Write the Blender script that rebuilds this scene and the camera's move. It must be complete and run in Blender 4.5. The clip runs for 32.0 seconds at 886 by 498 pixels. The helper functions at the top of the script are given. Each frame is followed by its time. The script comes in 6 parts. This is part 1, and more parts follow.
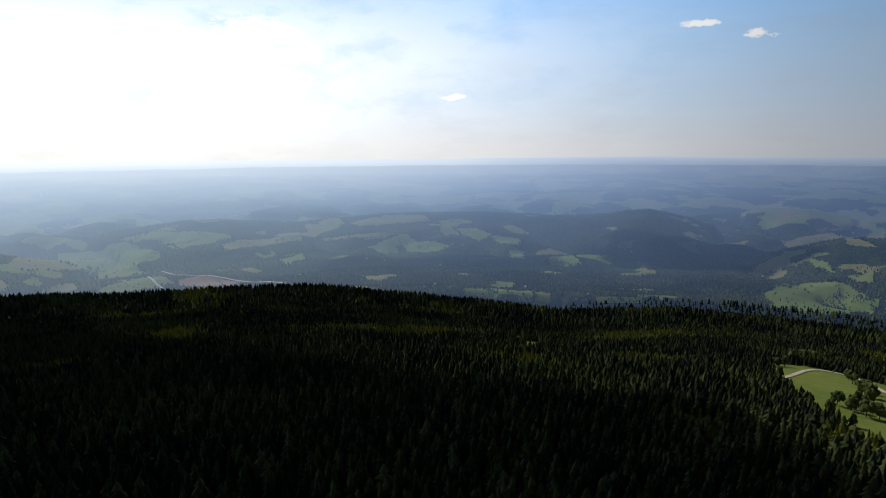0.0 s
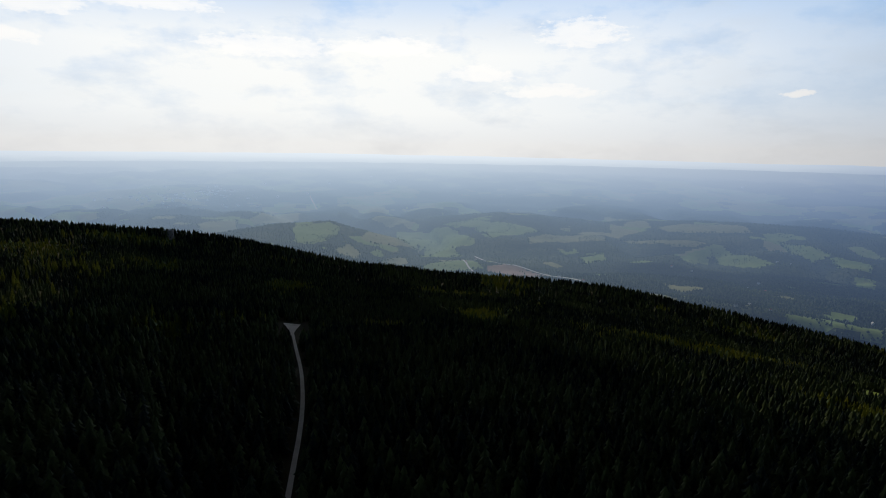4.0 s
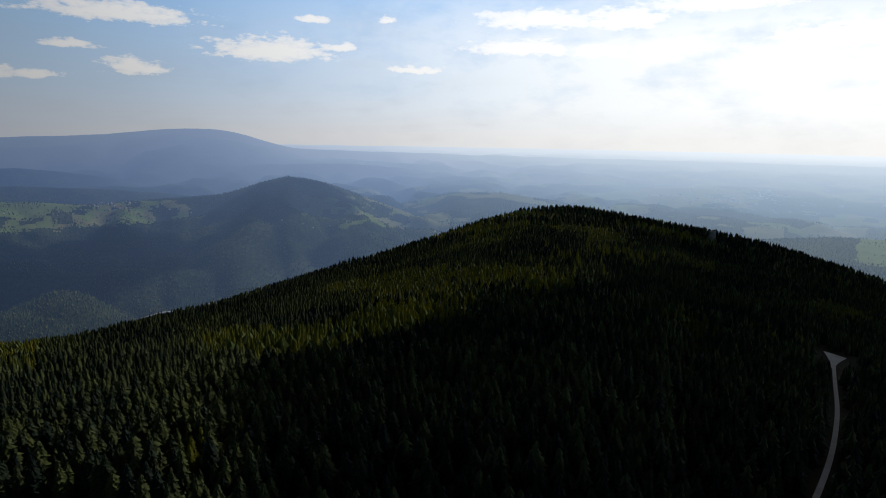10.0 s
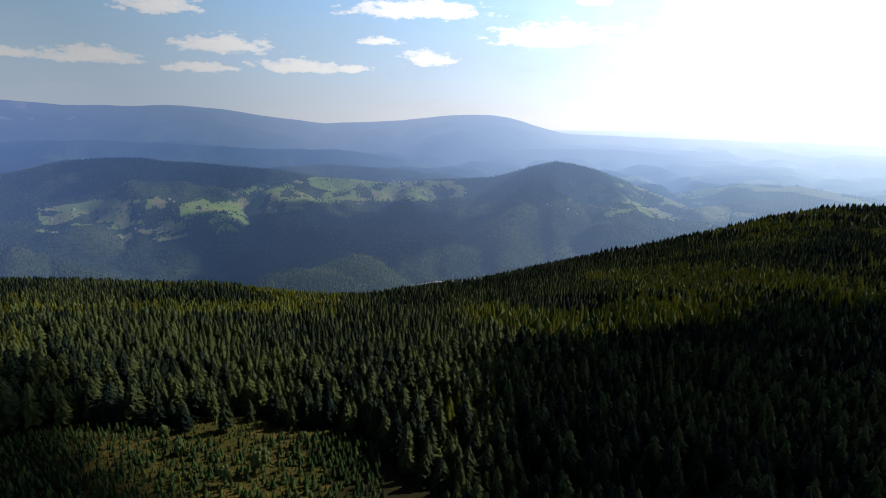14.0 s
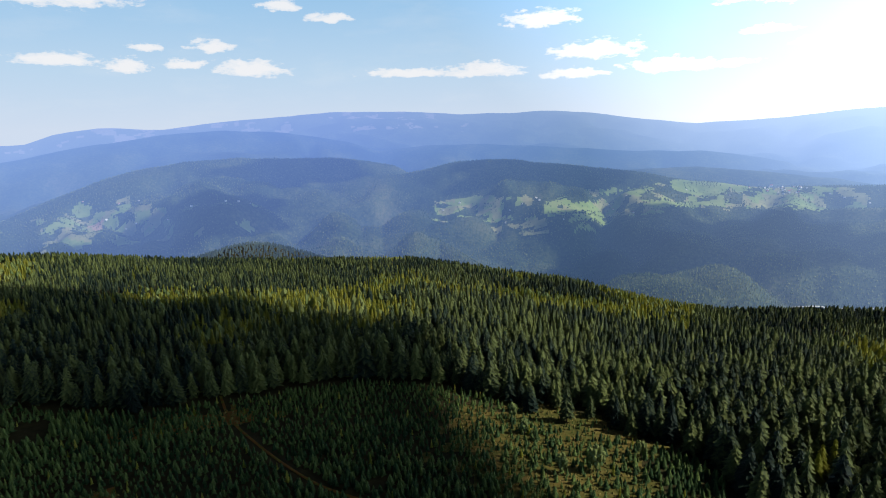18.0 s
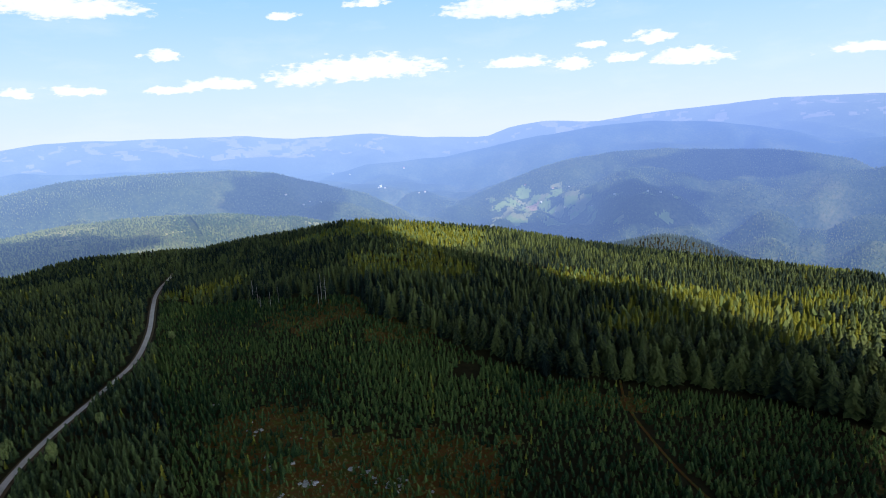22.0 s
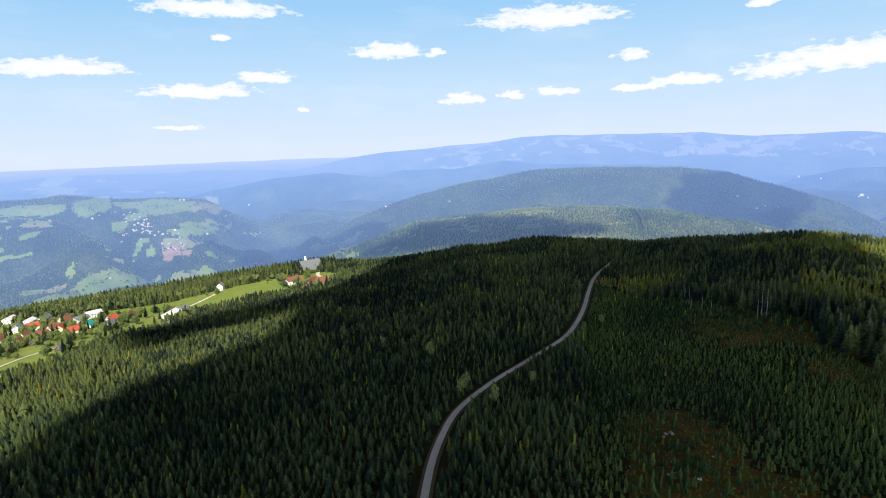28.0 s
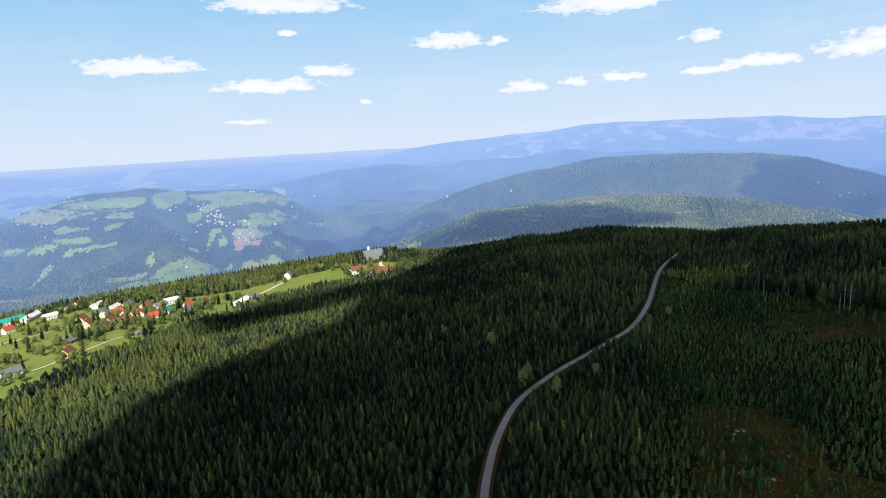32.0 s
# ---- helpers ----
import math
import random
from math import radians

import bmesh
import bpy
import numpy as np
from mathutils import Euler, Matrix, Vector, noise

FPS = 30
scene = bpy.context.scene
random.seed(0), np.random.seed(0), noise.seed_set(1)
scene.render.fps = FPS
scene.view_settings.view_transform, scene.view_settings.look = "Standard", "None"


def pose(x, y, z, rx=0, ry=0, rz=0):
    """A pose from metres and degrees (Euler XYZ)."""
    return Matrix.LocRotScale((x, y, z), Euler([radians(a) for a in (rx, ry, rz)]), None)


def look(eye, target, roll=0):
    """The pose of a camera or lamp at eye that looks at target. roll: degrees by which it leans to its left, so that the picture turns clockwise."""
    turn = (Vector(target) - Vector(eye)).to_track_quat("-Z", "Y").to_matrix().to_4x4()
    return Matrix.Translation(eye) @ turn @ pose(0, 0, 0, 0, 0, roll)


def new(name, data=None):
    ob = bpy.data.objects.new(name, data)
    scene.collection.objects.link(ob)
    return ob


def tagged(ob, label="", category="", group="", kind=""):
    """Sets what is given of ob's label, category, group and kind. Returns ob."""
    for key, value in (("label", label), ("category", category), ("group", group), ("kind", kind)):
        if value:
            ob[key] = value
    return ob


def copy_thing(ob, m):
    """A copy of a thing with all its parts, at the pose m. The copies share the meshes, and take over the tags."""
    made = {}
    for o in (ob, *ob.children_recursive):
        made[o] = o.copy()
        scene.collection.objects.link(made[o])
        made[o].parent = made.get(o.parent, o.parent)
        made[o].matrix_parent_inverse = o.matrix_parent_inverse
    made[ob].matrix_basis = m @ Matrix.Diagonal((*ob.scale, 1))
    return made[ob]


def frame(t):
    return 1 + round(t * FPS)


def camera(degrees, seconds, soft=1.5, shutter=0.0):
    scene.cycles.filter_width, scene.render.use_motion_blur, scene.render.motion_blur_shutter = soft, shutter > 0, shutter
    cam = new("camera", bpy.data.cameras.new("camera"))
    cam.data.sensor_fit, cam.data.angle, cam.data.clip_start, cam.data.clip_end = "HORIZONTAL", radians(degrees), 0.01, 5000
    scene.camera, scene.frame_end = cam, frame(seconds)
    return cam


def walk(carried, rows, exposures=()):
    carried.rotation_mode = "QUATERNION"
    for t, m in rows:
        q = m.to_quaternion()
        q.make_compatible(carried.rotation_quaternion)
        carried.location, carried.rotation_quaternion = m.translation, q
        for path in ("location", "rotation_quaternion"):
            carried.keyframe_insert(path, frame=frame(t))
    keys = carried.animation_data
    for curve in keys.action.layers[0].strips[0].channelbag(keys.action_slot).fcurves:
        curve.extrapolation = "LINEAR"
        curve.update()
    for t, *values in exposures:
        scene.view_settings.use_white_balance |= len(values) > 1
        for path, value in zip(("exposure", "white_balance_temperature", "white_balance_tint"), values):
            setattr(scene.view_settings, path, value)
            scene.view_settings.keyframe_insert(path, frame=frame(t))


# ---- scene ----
FOV = 72.98
# seconds, heading, dip and lean of the lookout's camera, in degrees
PATH = [
    (0, -124.97, 9.68, -0.48), (0.5, -120.80, 9.75, -0.32), (1, -117.08, 9.74, -0.11), (2, -110.57, 9.63, 0.56),
    (2.5, -107.31, 9.63, 0.91), (4.5, -91.64, 9.90, 0.79), (5, -86.24, 9.94, 0.76), (5.5, -80.40, 10.04, 0.78),
    (6, -74.66, 10.23, 0.75), (6.5, -69.64, 10.35, 0.95), (7, -65.67, 10.43, 1.20), (8, -58.76, 10.57, 1.37),
    (9, -52.31, 10.65, 1.21), (10, -47.14, 10.62, 1.01), (11, -42.34, 10.80, 0.94), (11.5, -39.31, 11.08, 0.92),
    (12, -36.01, 11.38, 1.00), (13, -29.23, 12.02, 0.98), (14, -22.01, 12.35, 0.72), (14.5, -18.21, 12.37, 0.56),
    (16.5, -2.09, 11.95, -0.94), (17, 2.08, 11.91, -1.15), (18, 11.70, 11.99, -1.38), (19, 21.76, 12.00, -1.72),
    (20, 31.71, 11.89, -2.12), (21, 41.57, 11.87, -2.65), (22, 50.76, 11.48, -2.75), (23, 58.79, 11.10, -2.60),
    (24, 66.46, 10.75, -2.35), (25, 73.90, 10.36, -1.86), (26, 81.13, 10.17, -1.71), (26.5, 84.43, 10.18, -1.73),
    (28.5, 93.15, 10.21, -2.02), (29, 94.41, 10.27, -2.19), (30, 96.39, 10.46, -2.26), (31, 97.43, 10.59, -2.48),
    (32, 97.56, 10.90, -2.95),
]
SKY_GAIN = 0.008

# ---------------------------------------------------------------- camera
EYE = 100.0  # the lookout hangs this high over the hilltop's clearing
cam = camera(FOV, 32.0, 1.0)
walk(cam, [(t, pose(0, 0, EYE, 90 - dip, 0, head) @ pose(0, 0, 0, 0, 0, lean)) for t, head, dip, lean in PATH],
     exposures=[(0, -1.3), (2, -1.52), (4, -1.62), (9, -1.58), (11, -1.28), (13, -0.84), (14.5, -0.52), (17, 0.02), (18, 0.24), (19, 0.46), (20.5, 0.58), (26, 0.55), (29, 0.42), (32, 0.4)])

# ---------------------------------------------------------------- sky, sun
SUN_BEARING, SUN_HEIGHT = -86.0, 40.0


def heading(bearing, up=0.0):
    """Unit vector; bearings run anticlockwise from +y, in degrees."""
    b, u = radians(bearing), radians(up)
    return Vector((-math.sin(b) * math.cos(u), math.cos(b) * math.cos(u), math.sin(u)))


SUN_DIR = heading(SUN_BEARING, SUN_HEIGHT)
sun_data = bpy.data.lights.new("sun", "SUN")
sun_data.energy, sun_data.angle, sun_data.color = 5.0, radians(0.6), (1.0, 0.93, 0.8)
sun = new("sun", sun_data)
sun.matrix_world = look(SUN_DIR * 3000, (0, 0, 0))


class Nodes:
    """Short hand for node trees."""

    def __init__(self, tree):
        self.tree = tree
        tree.nodes.clear()

    def add(self, kind, ins=(), **props):
        n = self.tree.nodes.new(kind)
        for k, v in props.items():
            setattr(n, k, v)
        for k, v in dict(ins).items():
            if isinstance(v, bpy.types.NodeSocket):
                self.tree.links.new(v, n.inputs[k])
            else:
                n.inputs[k].default_value = v
        return n

    def math(self, op, a, b=0.0, c=0.0, clamp=False):
        return self.add("ShaderNodeMath", {0: a, 1: b, 2: c}, operation=op, use_clamp=clamp).outputs[0]

    def vec(self, op, a, b=(0, 0, 0)):
        n = self.add("ShaderNodeVectorMath", {0: a}, operation=op)
        if isinstance(b, bpy.types.NodeSocket):
            self.tree.links.new(b, n.inputs[1])
        else:
            n.inputs[1].default_value = b
        return n.outputs["Value" if op in ("LENGTH", "DOT_PRODUCT") else "Vector"]

    def mix(self, f, a, b):
        n = self.add("ShaderNodeMix", {0: f}, data_type="RGBA")
        for k, v in ((6, a), (7, b)):
            if isinstance(v, bpy.types.NodeSocket):
                self.tree.links.new(v, n.inputs[k])
            else:
                n.inputs[k].default_value = (*v[:3], 1)
        return n.outputs[2]

    def ramp(self, f, *stops, ease=False):
        n = self.add("ShaderNodeValToRGB", {0: f})
        n.color_ramp.interpolation = "B_SPLINE" if ease else "LINEAR"
        e = n.color_ramp.elements
        while len(e) < len(stops):
            e.new(0.5)
        for el, (p, c) in zip(e, stops):
            el.position, el.color = p, (*(c if hasattr(c, "__len__") else (c, c, c)), 1)
        return n.outputs[0]

    def noise(self, vec, scale, detail=4.0, rough=0.55):
        return self.add("ShaderNodeTexNoise", {"Vector": vec, "Scale": scale, "Detail": detail, "Roughness": rough}).outputs["Fac"]


# fair-weather clouds: bearing, height, half width, half depth, in degrees
CLOUDS_NORTH = [
    (122.6, 6.5, 5.1, 1.0), (112.8, 4.8, 5.1, 0.8), (107.2, 5.9, 2.7, 0.8), (96.0, 8.1, 3.4, 1.0), (91.7, 7.9, 1.0, 0.6),
    (110.7, 11.5, 6.5, 1.0), (81.2, 10.3, 7.0, 1.3), (74.1, 6.8, 1.4, 0.7), (89.2, 3.7, 2.2, 0.6), (85.0, 4.0, 1.5, 0.5),
    (81.1, 4.1, 2.0, 0.6), (74.0, 4.1, 1.9, 0.5), (70.0, 4.4, 3.4, 0.7), (57.2, 5.4, 8.0, 1.4), (63.0, 4.7, 3.0, 1.0),
    (103.9, 3.2, 0.8, 0.3), (114.6, 1.9, 2.2, 0.3), (110.6, 9.2, 0.9, 0.4)]
CLOUDS_WEST = [
    (43.0, 5.4, 3.2, 0.8), (38.3, 5.0, 1.9, 0.8), (31.5, 6.6, 2.0, 0.8), (28.2, 4.8, 3.4, 1.0), (33.9, 5.2, 1.6, 0.6),
    (36.6, 6.5, 1.5, 0.5), (43.5, 10.0, 6.5, 1.4), (56.4, 11.0, 1.9, 0.6), (63.9, 10.1, 1.4, 0.5), (21.3, 9.1, 2.3, 0.6),
    (25.5, 10.0, 1.9, 0.6), (2.4, 8.6, 3.2, 1.1), (14.2, 4.4, 4.6, 0.6), (7.7, 4.4, 4.0, 0.9), (-0.7, 3.9, 3.2, 0.6),
    (-2.4, 5.8, 4.5, 1.1), (-19.5, 9.2, 7.0, 1.1), (-31.4, 7.0, 5.6, 1.4)]
CLOUDS_SOUTH = [
    (-13.5, 4.1, 2.2, 0.5), (-8.8, 4.2, 4.3, 0.9), (-20.5, 5.1, 2.7, 1.0), (-35.0, 10.0, 1.5, 0.5), (-41.7, 10.1, 0.8, 0.4),
    (-37.4, 7.7, 2.2, 0.6), (-16.1, 6.6, 2.2, 0.5), (-55.3, 10.2, 5.9, 1.2), (-53.8, 7.8, 5.1, 1.0), (-44.5, 5.9, 3.2, 0.5),
    (-62.8, 10.1, 3.8, 1.4), (-61.0, 7.5, 2.7, 0.8), (-80.4, 8.1, 6.5, 1.4), (-70.1, 11.1, 6.5, 1.2), (-90.8, 8.4, 5.4, 1.2),
    (-99.6, 6.3, 3.2, 1.0), (-105.8, 4.8, 4.9, 0.8), (-108.4, 9.6, 4.2, 1.6), (-147.6, 10.0, 1.9, 0.4), (-151.8, 8.7, 1.2, 0.5),
    (-125.9, 4.4, 1.5, 0.4)]

world = bpy.data.worlds.new("sky")
scene.world = world
world.use_nodes = True
w = Nodes(world.node_tree)
way = w.vec("NORMALIZE", w.add("ShaderNodeTexCoord").outputs["Generated"])
sky = w.add("ShaderNodeTexSky", sky_type="NISHITA", sun_disc=False, sun_elevation=radians(SUN_HEIGHT),
            sun_rotation=radians(-SUN_BEARING), altitude=800, air_density=1.0, dust_density=2.0, ozone_density=1.0).outputs[0]
xyz = w.add("ShaderNodeSeparateXYZ", {0: way})
bearing_n = w.math("MULTIPLY", w.math("ARCTAN2", w.math("MULTIPLY", xyz.outputs[0], -1.0), xyz.outputs[1]), 57.2958)
height_n = w.math("MULTIPLY", w.math("ARCSINE", xyz.outputs[2]), 57.2958)
spot = w.add("ShaderNodeCombineXYZ", {0: bearing_n, 1: height_n, 2: 0.0}).outputs[0]
wob = w.add("ShaderNodeTexNoise", {"Vector": spot, "Scale": 0.45, "Detail": 6.0, "Roughness": 0.62})
wobble = w.vec("MULTIPLY", w.vec("SUBTRACT", wob.outputs["Color"], (0.5, 0.5, 0.5)), (3.4, 1.0, 0.0))
spot2 = w.vec("ADD", spot, wobble)
near_cloud = 9.0
for b, h, hw, hd in CLOUDS_NORTH + CLOUDS_WEST + CLOUDS_SOUTH:
    off = w.vec("MULTIPLY", w.vec("SUBTRACT", spot2, (b, h, 0)), (1 / hw, 1 / hd, 0))
    off = w.vec("MAXIMUM", off, w.vec("MULTIPLY", off, (-1.0, -1.8, 0.0)))
    near_cloud = w.math("MINIMUM", w.vec("LENGTH", off), near_cloud)
fluff = w.noise(w.vec("MULTIPLY", spot, (0.6, 1.6, 1.0)), 1.3, 7.0, 0.6)
edge = w.math("ADD", near_cloud, w.math("MULTIPLY", w.math("SUBTRACT", fluff, 0.5), 1.9))
cover_n = w.ramp(edge, (0.42, 1.0), (0.75, 0.75), (1.08, 0.0))
# thin high cloud thickens towards the sun's side
to_sun = w.vec("DOT_PRODUCT", way, tuple(SUN_DIR))
side = w.ramp(to_sun, (0.42, 0.0), (0.62, 0.25), (0.78, 0.85), (0.9, 1.0), ease=True)
sunward = w.ramp(to_sun, (-0.15, 0.0), (0.18, 0.15), (0.42, 0.42), (0.75, 1.0), ease=True)
up_n = w.math("DIVIDE", height_n, 40.0)
thin = w.noise(w.vec("MULTIPLY", spot, (0.45, 1.0, 1.0)), 0.3, 7.0, 0.6)
# a bank of bright haze lies low under the sun
bank = w.ramp(up_n, (0.0, 0.6), (0.07, 1.0), (0.2, 1.0), (0.34, 0.4), (0.7, 0.05))
veil = w.math("MULTIPLY", w.math("MULTIPLY", w.ramp(thin, (0.34, 0.62), (0.52, 1.0)), side), bank)
wisps = w.ramp(w.noise(w.vec("MULTIPLY", spot, (0.3, 1.0, 1.0)), 0.35, 7.0, 0.62), (0.5, 0.0), (0.75, 0.16))
cloud_col = w.mix(sunward, (0.98, 0.98, 1.0), (4.6, 4.5, 4.35))
tint = w.vec("MULTIPLY", sky, (SKY_GAIN * 0.4, SKY_GAIN * 0.85, SKY_GAIN * 2.1))
low = w.ramp(up_n, (0.0, 1.0), (0.12, 0.95), (0.34, 0.92), (0.5, 0.0))
haze_far = w.ramp(up_n, (0.0, (0.68, 0.79, 0.96)), (0.12, (0.58, 0.78, 0.98)), (0.3, (0.36, 0.65, 0.95)))
haze_near = w.ramp(up_n, (0.0, (3.3, 3.3, 3.35)), (0.1, (2.4, 3.05, 3.9)), (0.3, (1.2, 2.4, 4.2)))
col = w.mix(low, tint, w.mix(sunward, haze_far, haze_near))
col = w.mix(w.math("MULTIPLY", wisps, low), col, (1.0, 1.02, 1.05))
col = w.mix(veil, col, (4.4, 4.35, 4.15))
col = w.mix(w.math("MULTIPLY", cover_n, w.math("MULTIPLY_ADD", side, -0.25, 0.9)), col, cloud_col)
bg = w.add("ShaderNodeBackground", {"Color": col, "Strength": 0.72})
w.add("ShaderNodeOutputWorld", {"Surface": bg.outputs[0]})

# ---------------------------------------------------------------- materials
def material(name):
    m = bpy.data.materials.new(name)
    m.use_nodes = True
    return m, Nodes(m.node_tree)


def finish(n, colour, rough=0.8, bump=None, strength=0.3, dist=0.2, spec=0.2, far=None, metal=0.0, leaf=0.0):
    ins = {"Base Color": colour, "Roughness": rough, "Specular IOR Level": spec, "Metallic": metal}
    if bump is not None:
        ins["Normal"] = n.add("ShaderNodeBump", {"Height": bump, "Strength": strength, "Distance": dist}).outputs[0]
    sh = n.add("ShaderNodeBsdfPrincipled", ins).outputs[0]
    if leaf:
        thru = n.add("ShaderNodeBsdfTranslucent", {"Color": colour}).outputs[0]
        sh = n.add("ShaderNodeMixShader", {0: leaf, 1: sh, 2: thru}).outputs[0]
    # painted haze: an emission mixed over the surface
    if far is not None:
        sh = n.add("ShaderNodeMixShader", {0: far[0], 1: sh, 2: far[1]}).outputs[0]
    n.add("ShaderNodeOutputMaterial", {"Surface": sh})


def plain(name, a, b, scale=1.0, rough=0.8, metal=0.0, spec=0.2):
    m, n = material(name)
    p = n.add("ShaderNodeTexCoord").outputs["Object"]
    f = n.noise(p, scale, 6.0)
    g = n.noise(p, scale * 9, 3.0)
    f = n.math("ADD", n.math("MULTIPLY", f, 0.65), n.math("MULTIPLY", g, 0.35))
    finish(n, n.ramp(f, (0.3, a), (0.7, b)), rough, g, 0.4, 0.05, spec, metal=metal)
    return m


def painted_haze(n):
    """Haze painted as emission over the far materials: more of it further out, whiter towards the sun."""
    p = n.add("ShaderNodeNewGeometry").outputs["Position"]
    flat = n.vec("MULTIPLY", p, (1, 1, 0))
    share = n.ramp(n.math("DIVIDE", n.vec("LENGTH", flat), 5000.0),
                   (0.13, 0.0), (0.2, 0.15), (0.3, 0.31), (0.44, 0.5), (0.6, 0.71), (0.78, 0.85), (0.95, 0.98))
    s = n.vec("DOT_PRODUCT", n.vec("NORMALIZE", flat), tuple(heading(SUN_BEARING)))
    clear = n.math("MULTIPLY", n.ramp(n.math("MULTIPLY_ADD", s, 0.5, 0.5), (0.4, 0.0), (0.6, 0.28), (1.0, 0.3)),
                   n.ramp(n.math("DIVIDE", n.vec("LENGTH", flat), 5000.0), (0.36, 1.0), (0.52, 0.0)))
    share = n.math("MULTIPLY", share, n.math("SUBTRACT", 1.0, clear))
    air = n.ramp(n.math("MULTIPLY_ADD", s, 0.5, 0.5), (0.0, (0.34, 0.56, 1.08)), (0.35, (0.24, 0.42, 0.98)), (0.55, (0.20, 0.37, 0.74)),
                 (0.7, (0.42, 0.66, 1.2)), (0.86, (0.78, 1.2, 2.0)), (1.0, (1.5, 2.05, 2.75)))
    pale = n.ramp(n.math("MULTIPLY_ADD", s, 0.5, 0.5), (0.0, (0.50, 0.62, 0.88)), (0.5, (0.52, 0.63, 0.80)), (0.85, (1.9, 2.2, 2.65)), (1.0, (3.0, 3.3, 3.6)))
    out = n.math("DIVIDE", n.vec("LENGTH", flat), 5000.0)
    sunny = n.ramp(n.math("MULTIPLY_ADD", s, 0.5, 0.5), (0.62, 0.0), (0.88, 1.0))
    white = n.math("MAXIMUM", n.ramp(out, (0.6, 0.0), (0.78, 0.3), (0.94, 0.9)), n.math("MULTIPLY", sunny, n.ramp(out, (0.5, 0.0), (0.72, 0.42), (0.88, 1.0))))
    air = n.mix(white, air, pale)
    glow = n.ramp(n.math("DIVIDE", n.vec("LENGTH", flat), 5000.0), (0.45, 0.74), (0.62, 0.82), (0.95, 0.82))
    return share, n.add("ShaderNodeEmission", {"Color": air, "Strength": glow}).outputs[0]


def foliage(name, dark, mid, light, far=False, leaf=0.0):
    m, n = material(name)
    p = n.add("ShaderNodeNewGeometry").outputs["Position"]
    # tint: each tree's random tone plus light painted on tips and tops
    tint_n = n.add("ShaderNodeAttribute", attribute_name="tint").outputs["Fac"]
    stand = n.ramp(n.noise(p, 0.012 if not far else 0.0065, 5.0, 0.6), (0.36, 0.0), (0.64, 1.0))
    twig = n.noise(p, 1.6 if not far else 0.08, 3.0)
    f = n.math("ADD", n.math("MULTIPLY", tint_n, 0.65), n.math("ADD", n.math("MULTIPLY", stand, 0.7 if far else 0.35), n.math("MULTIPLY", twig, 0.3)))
    finish(n, n.ramp(f, *(((0.36, dark), (0.7, mid), (1.0, light)) if far else ((0.26, dark), (0.54, mid), (0.86, light)))), 0.75, twig, 0.5, 0.3, 0.1, painted_haze(n) if far else None, leaf=leaf)
    return m


def ground_mat(name, stops, scales=(0.02, 0.35), far=False, strength=0.5):
    m, n = material(name)
    p = n.add("ShaderNodeNewGeometry").outputs["Position"]
    a, b = n.noise(p, scales[0], 6.0), n.noise(p, scales[1], 5.0)
    f = n.math("ADD", n.math("MULTIPLY", a, 0.55), n.math("MULTIPLY", b, 0.45))
    finish(n, n.ramp(f, *stops), 0.9, b, strength, 0.4, 0.1, painted_haze(n) if far else None)
    return m


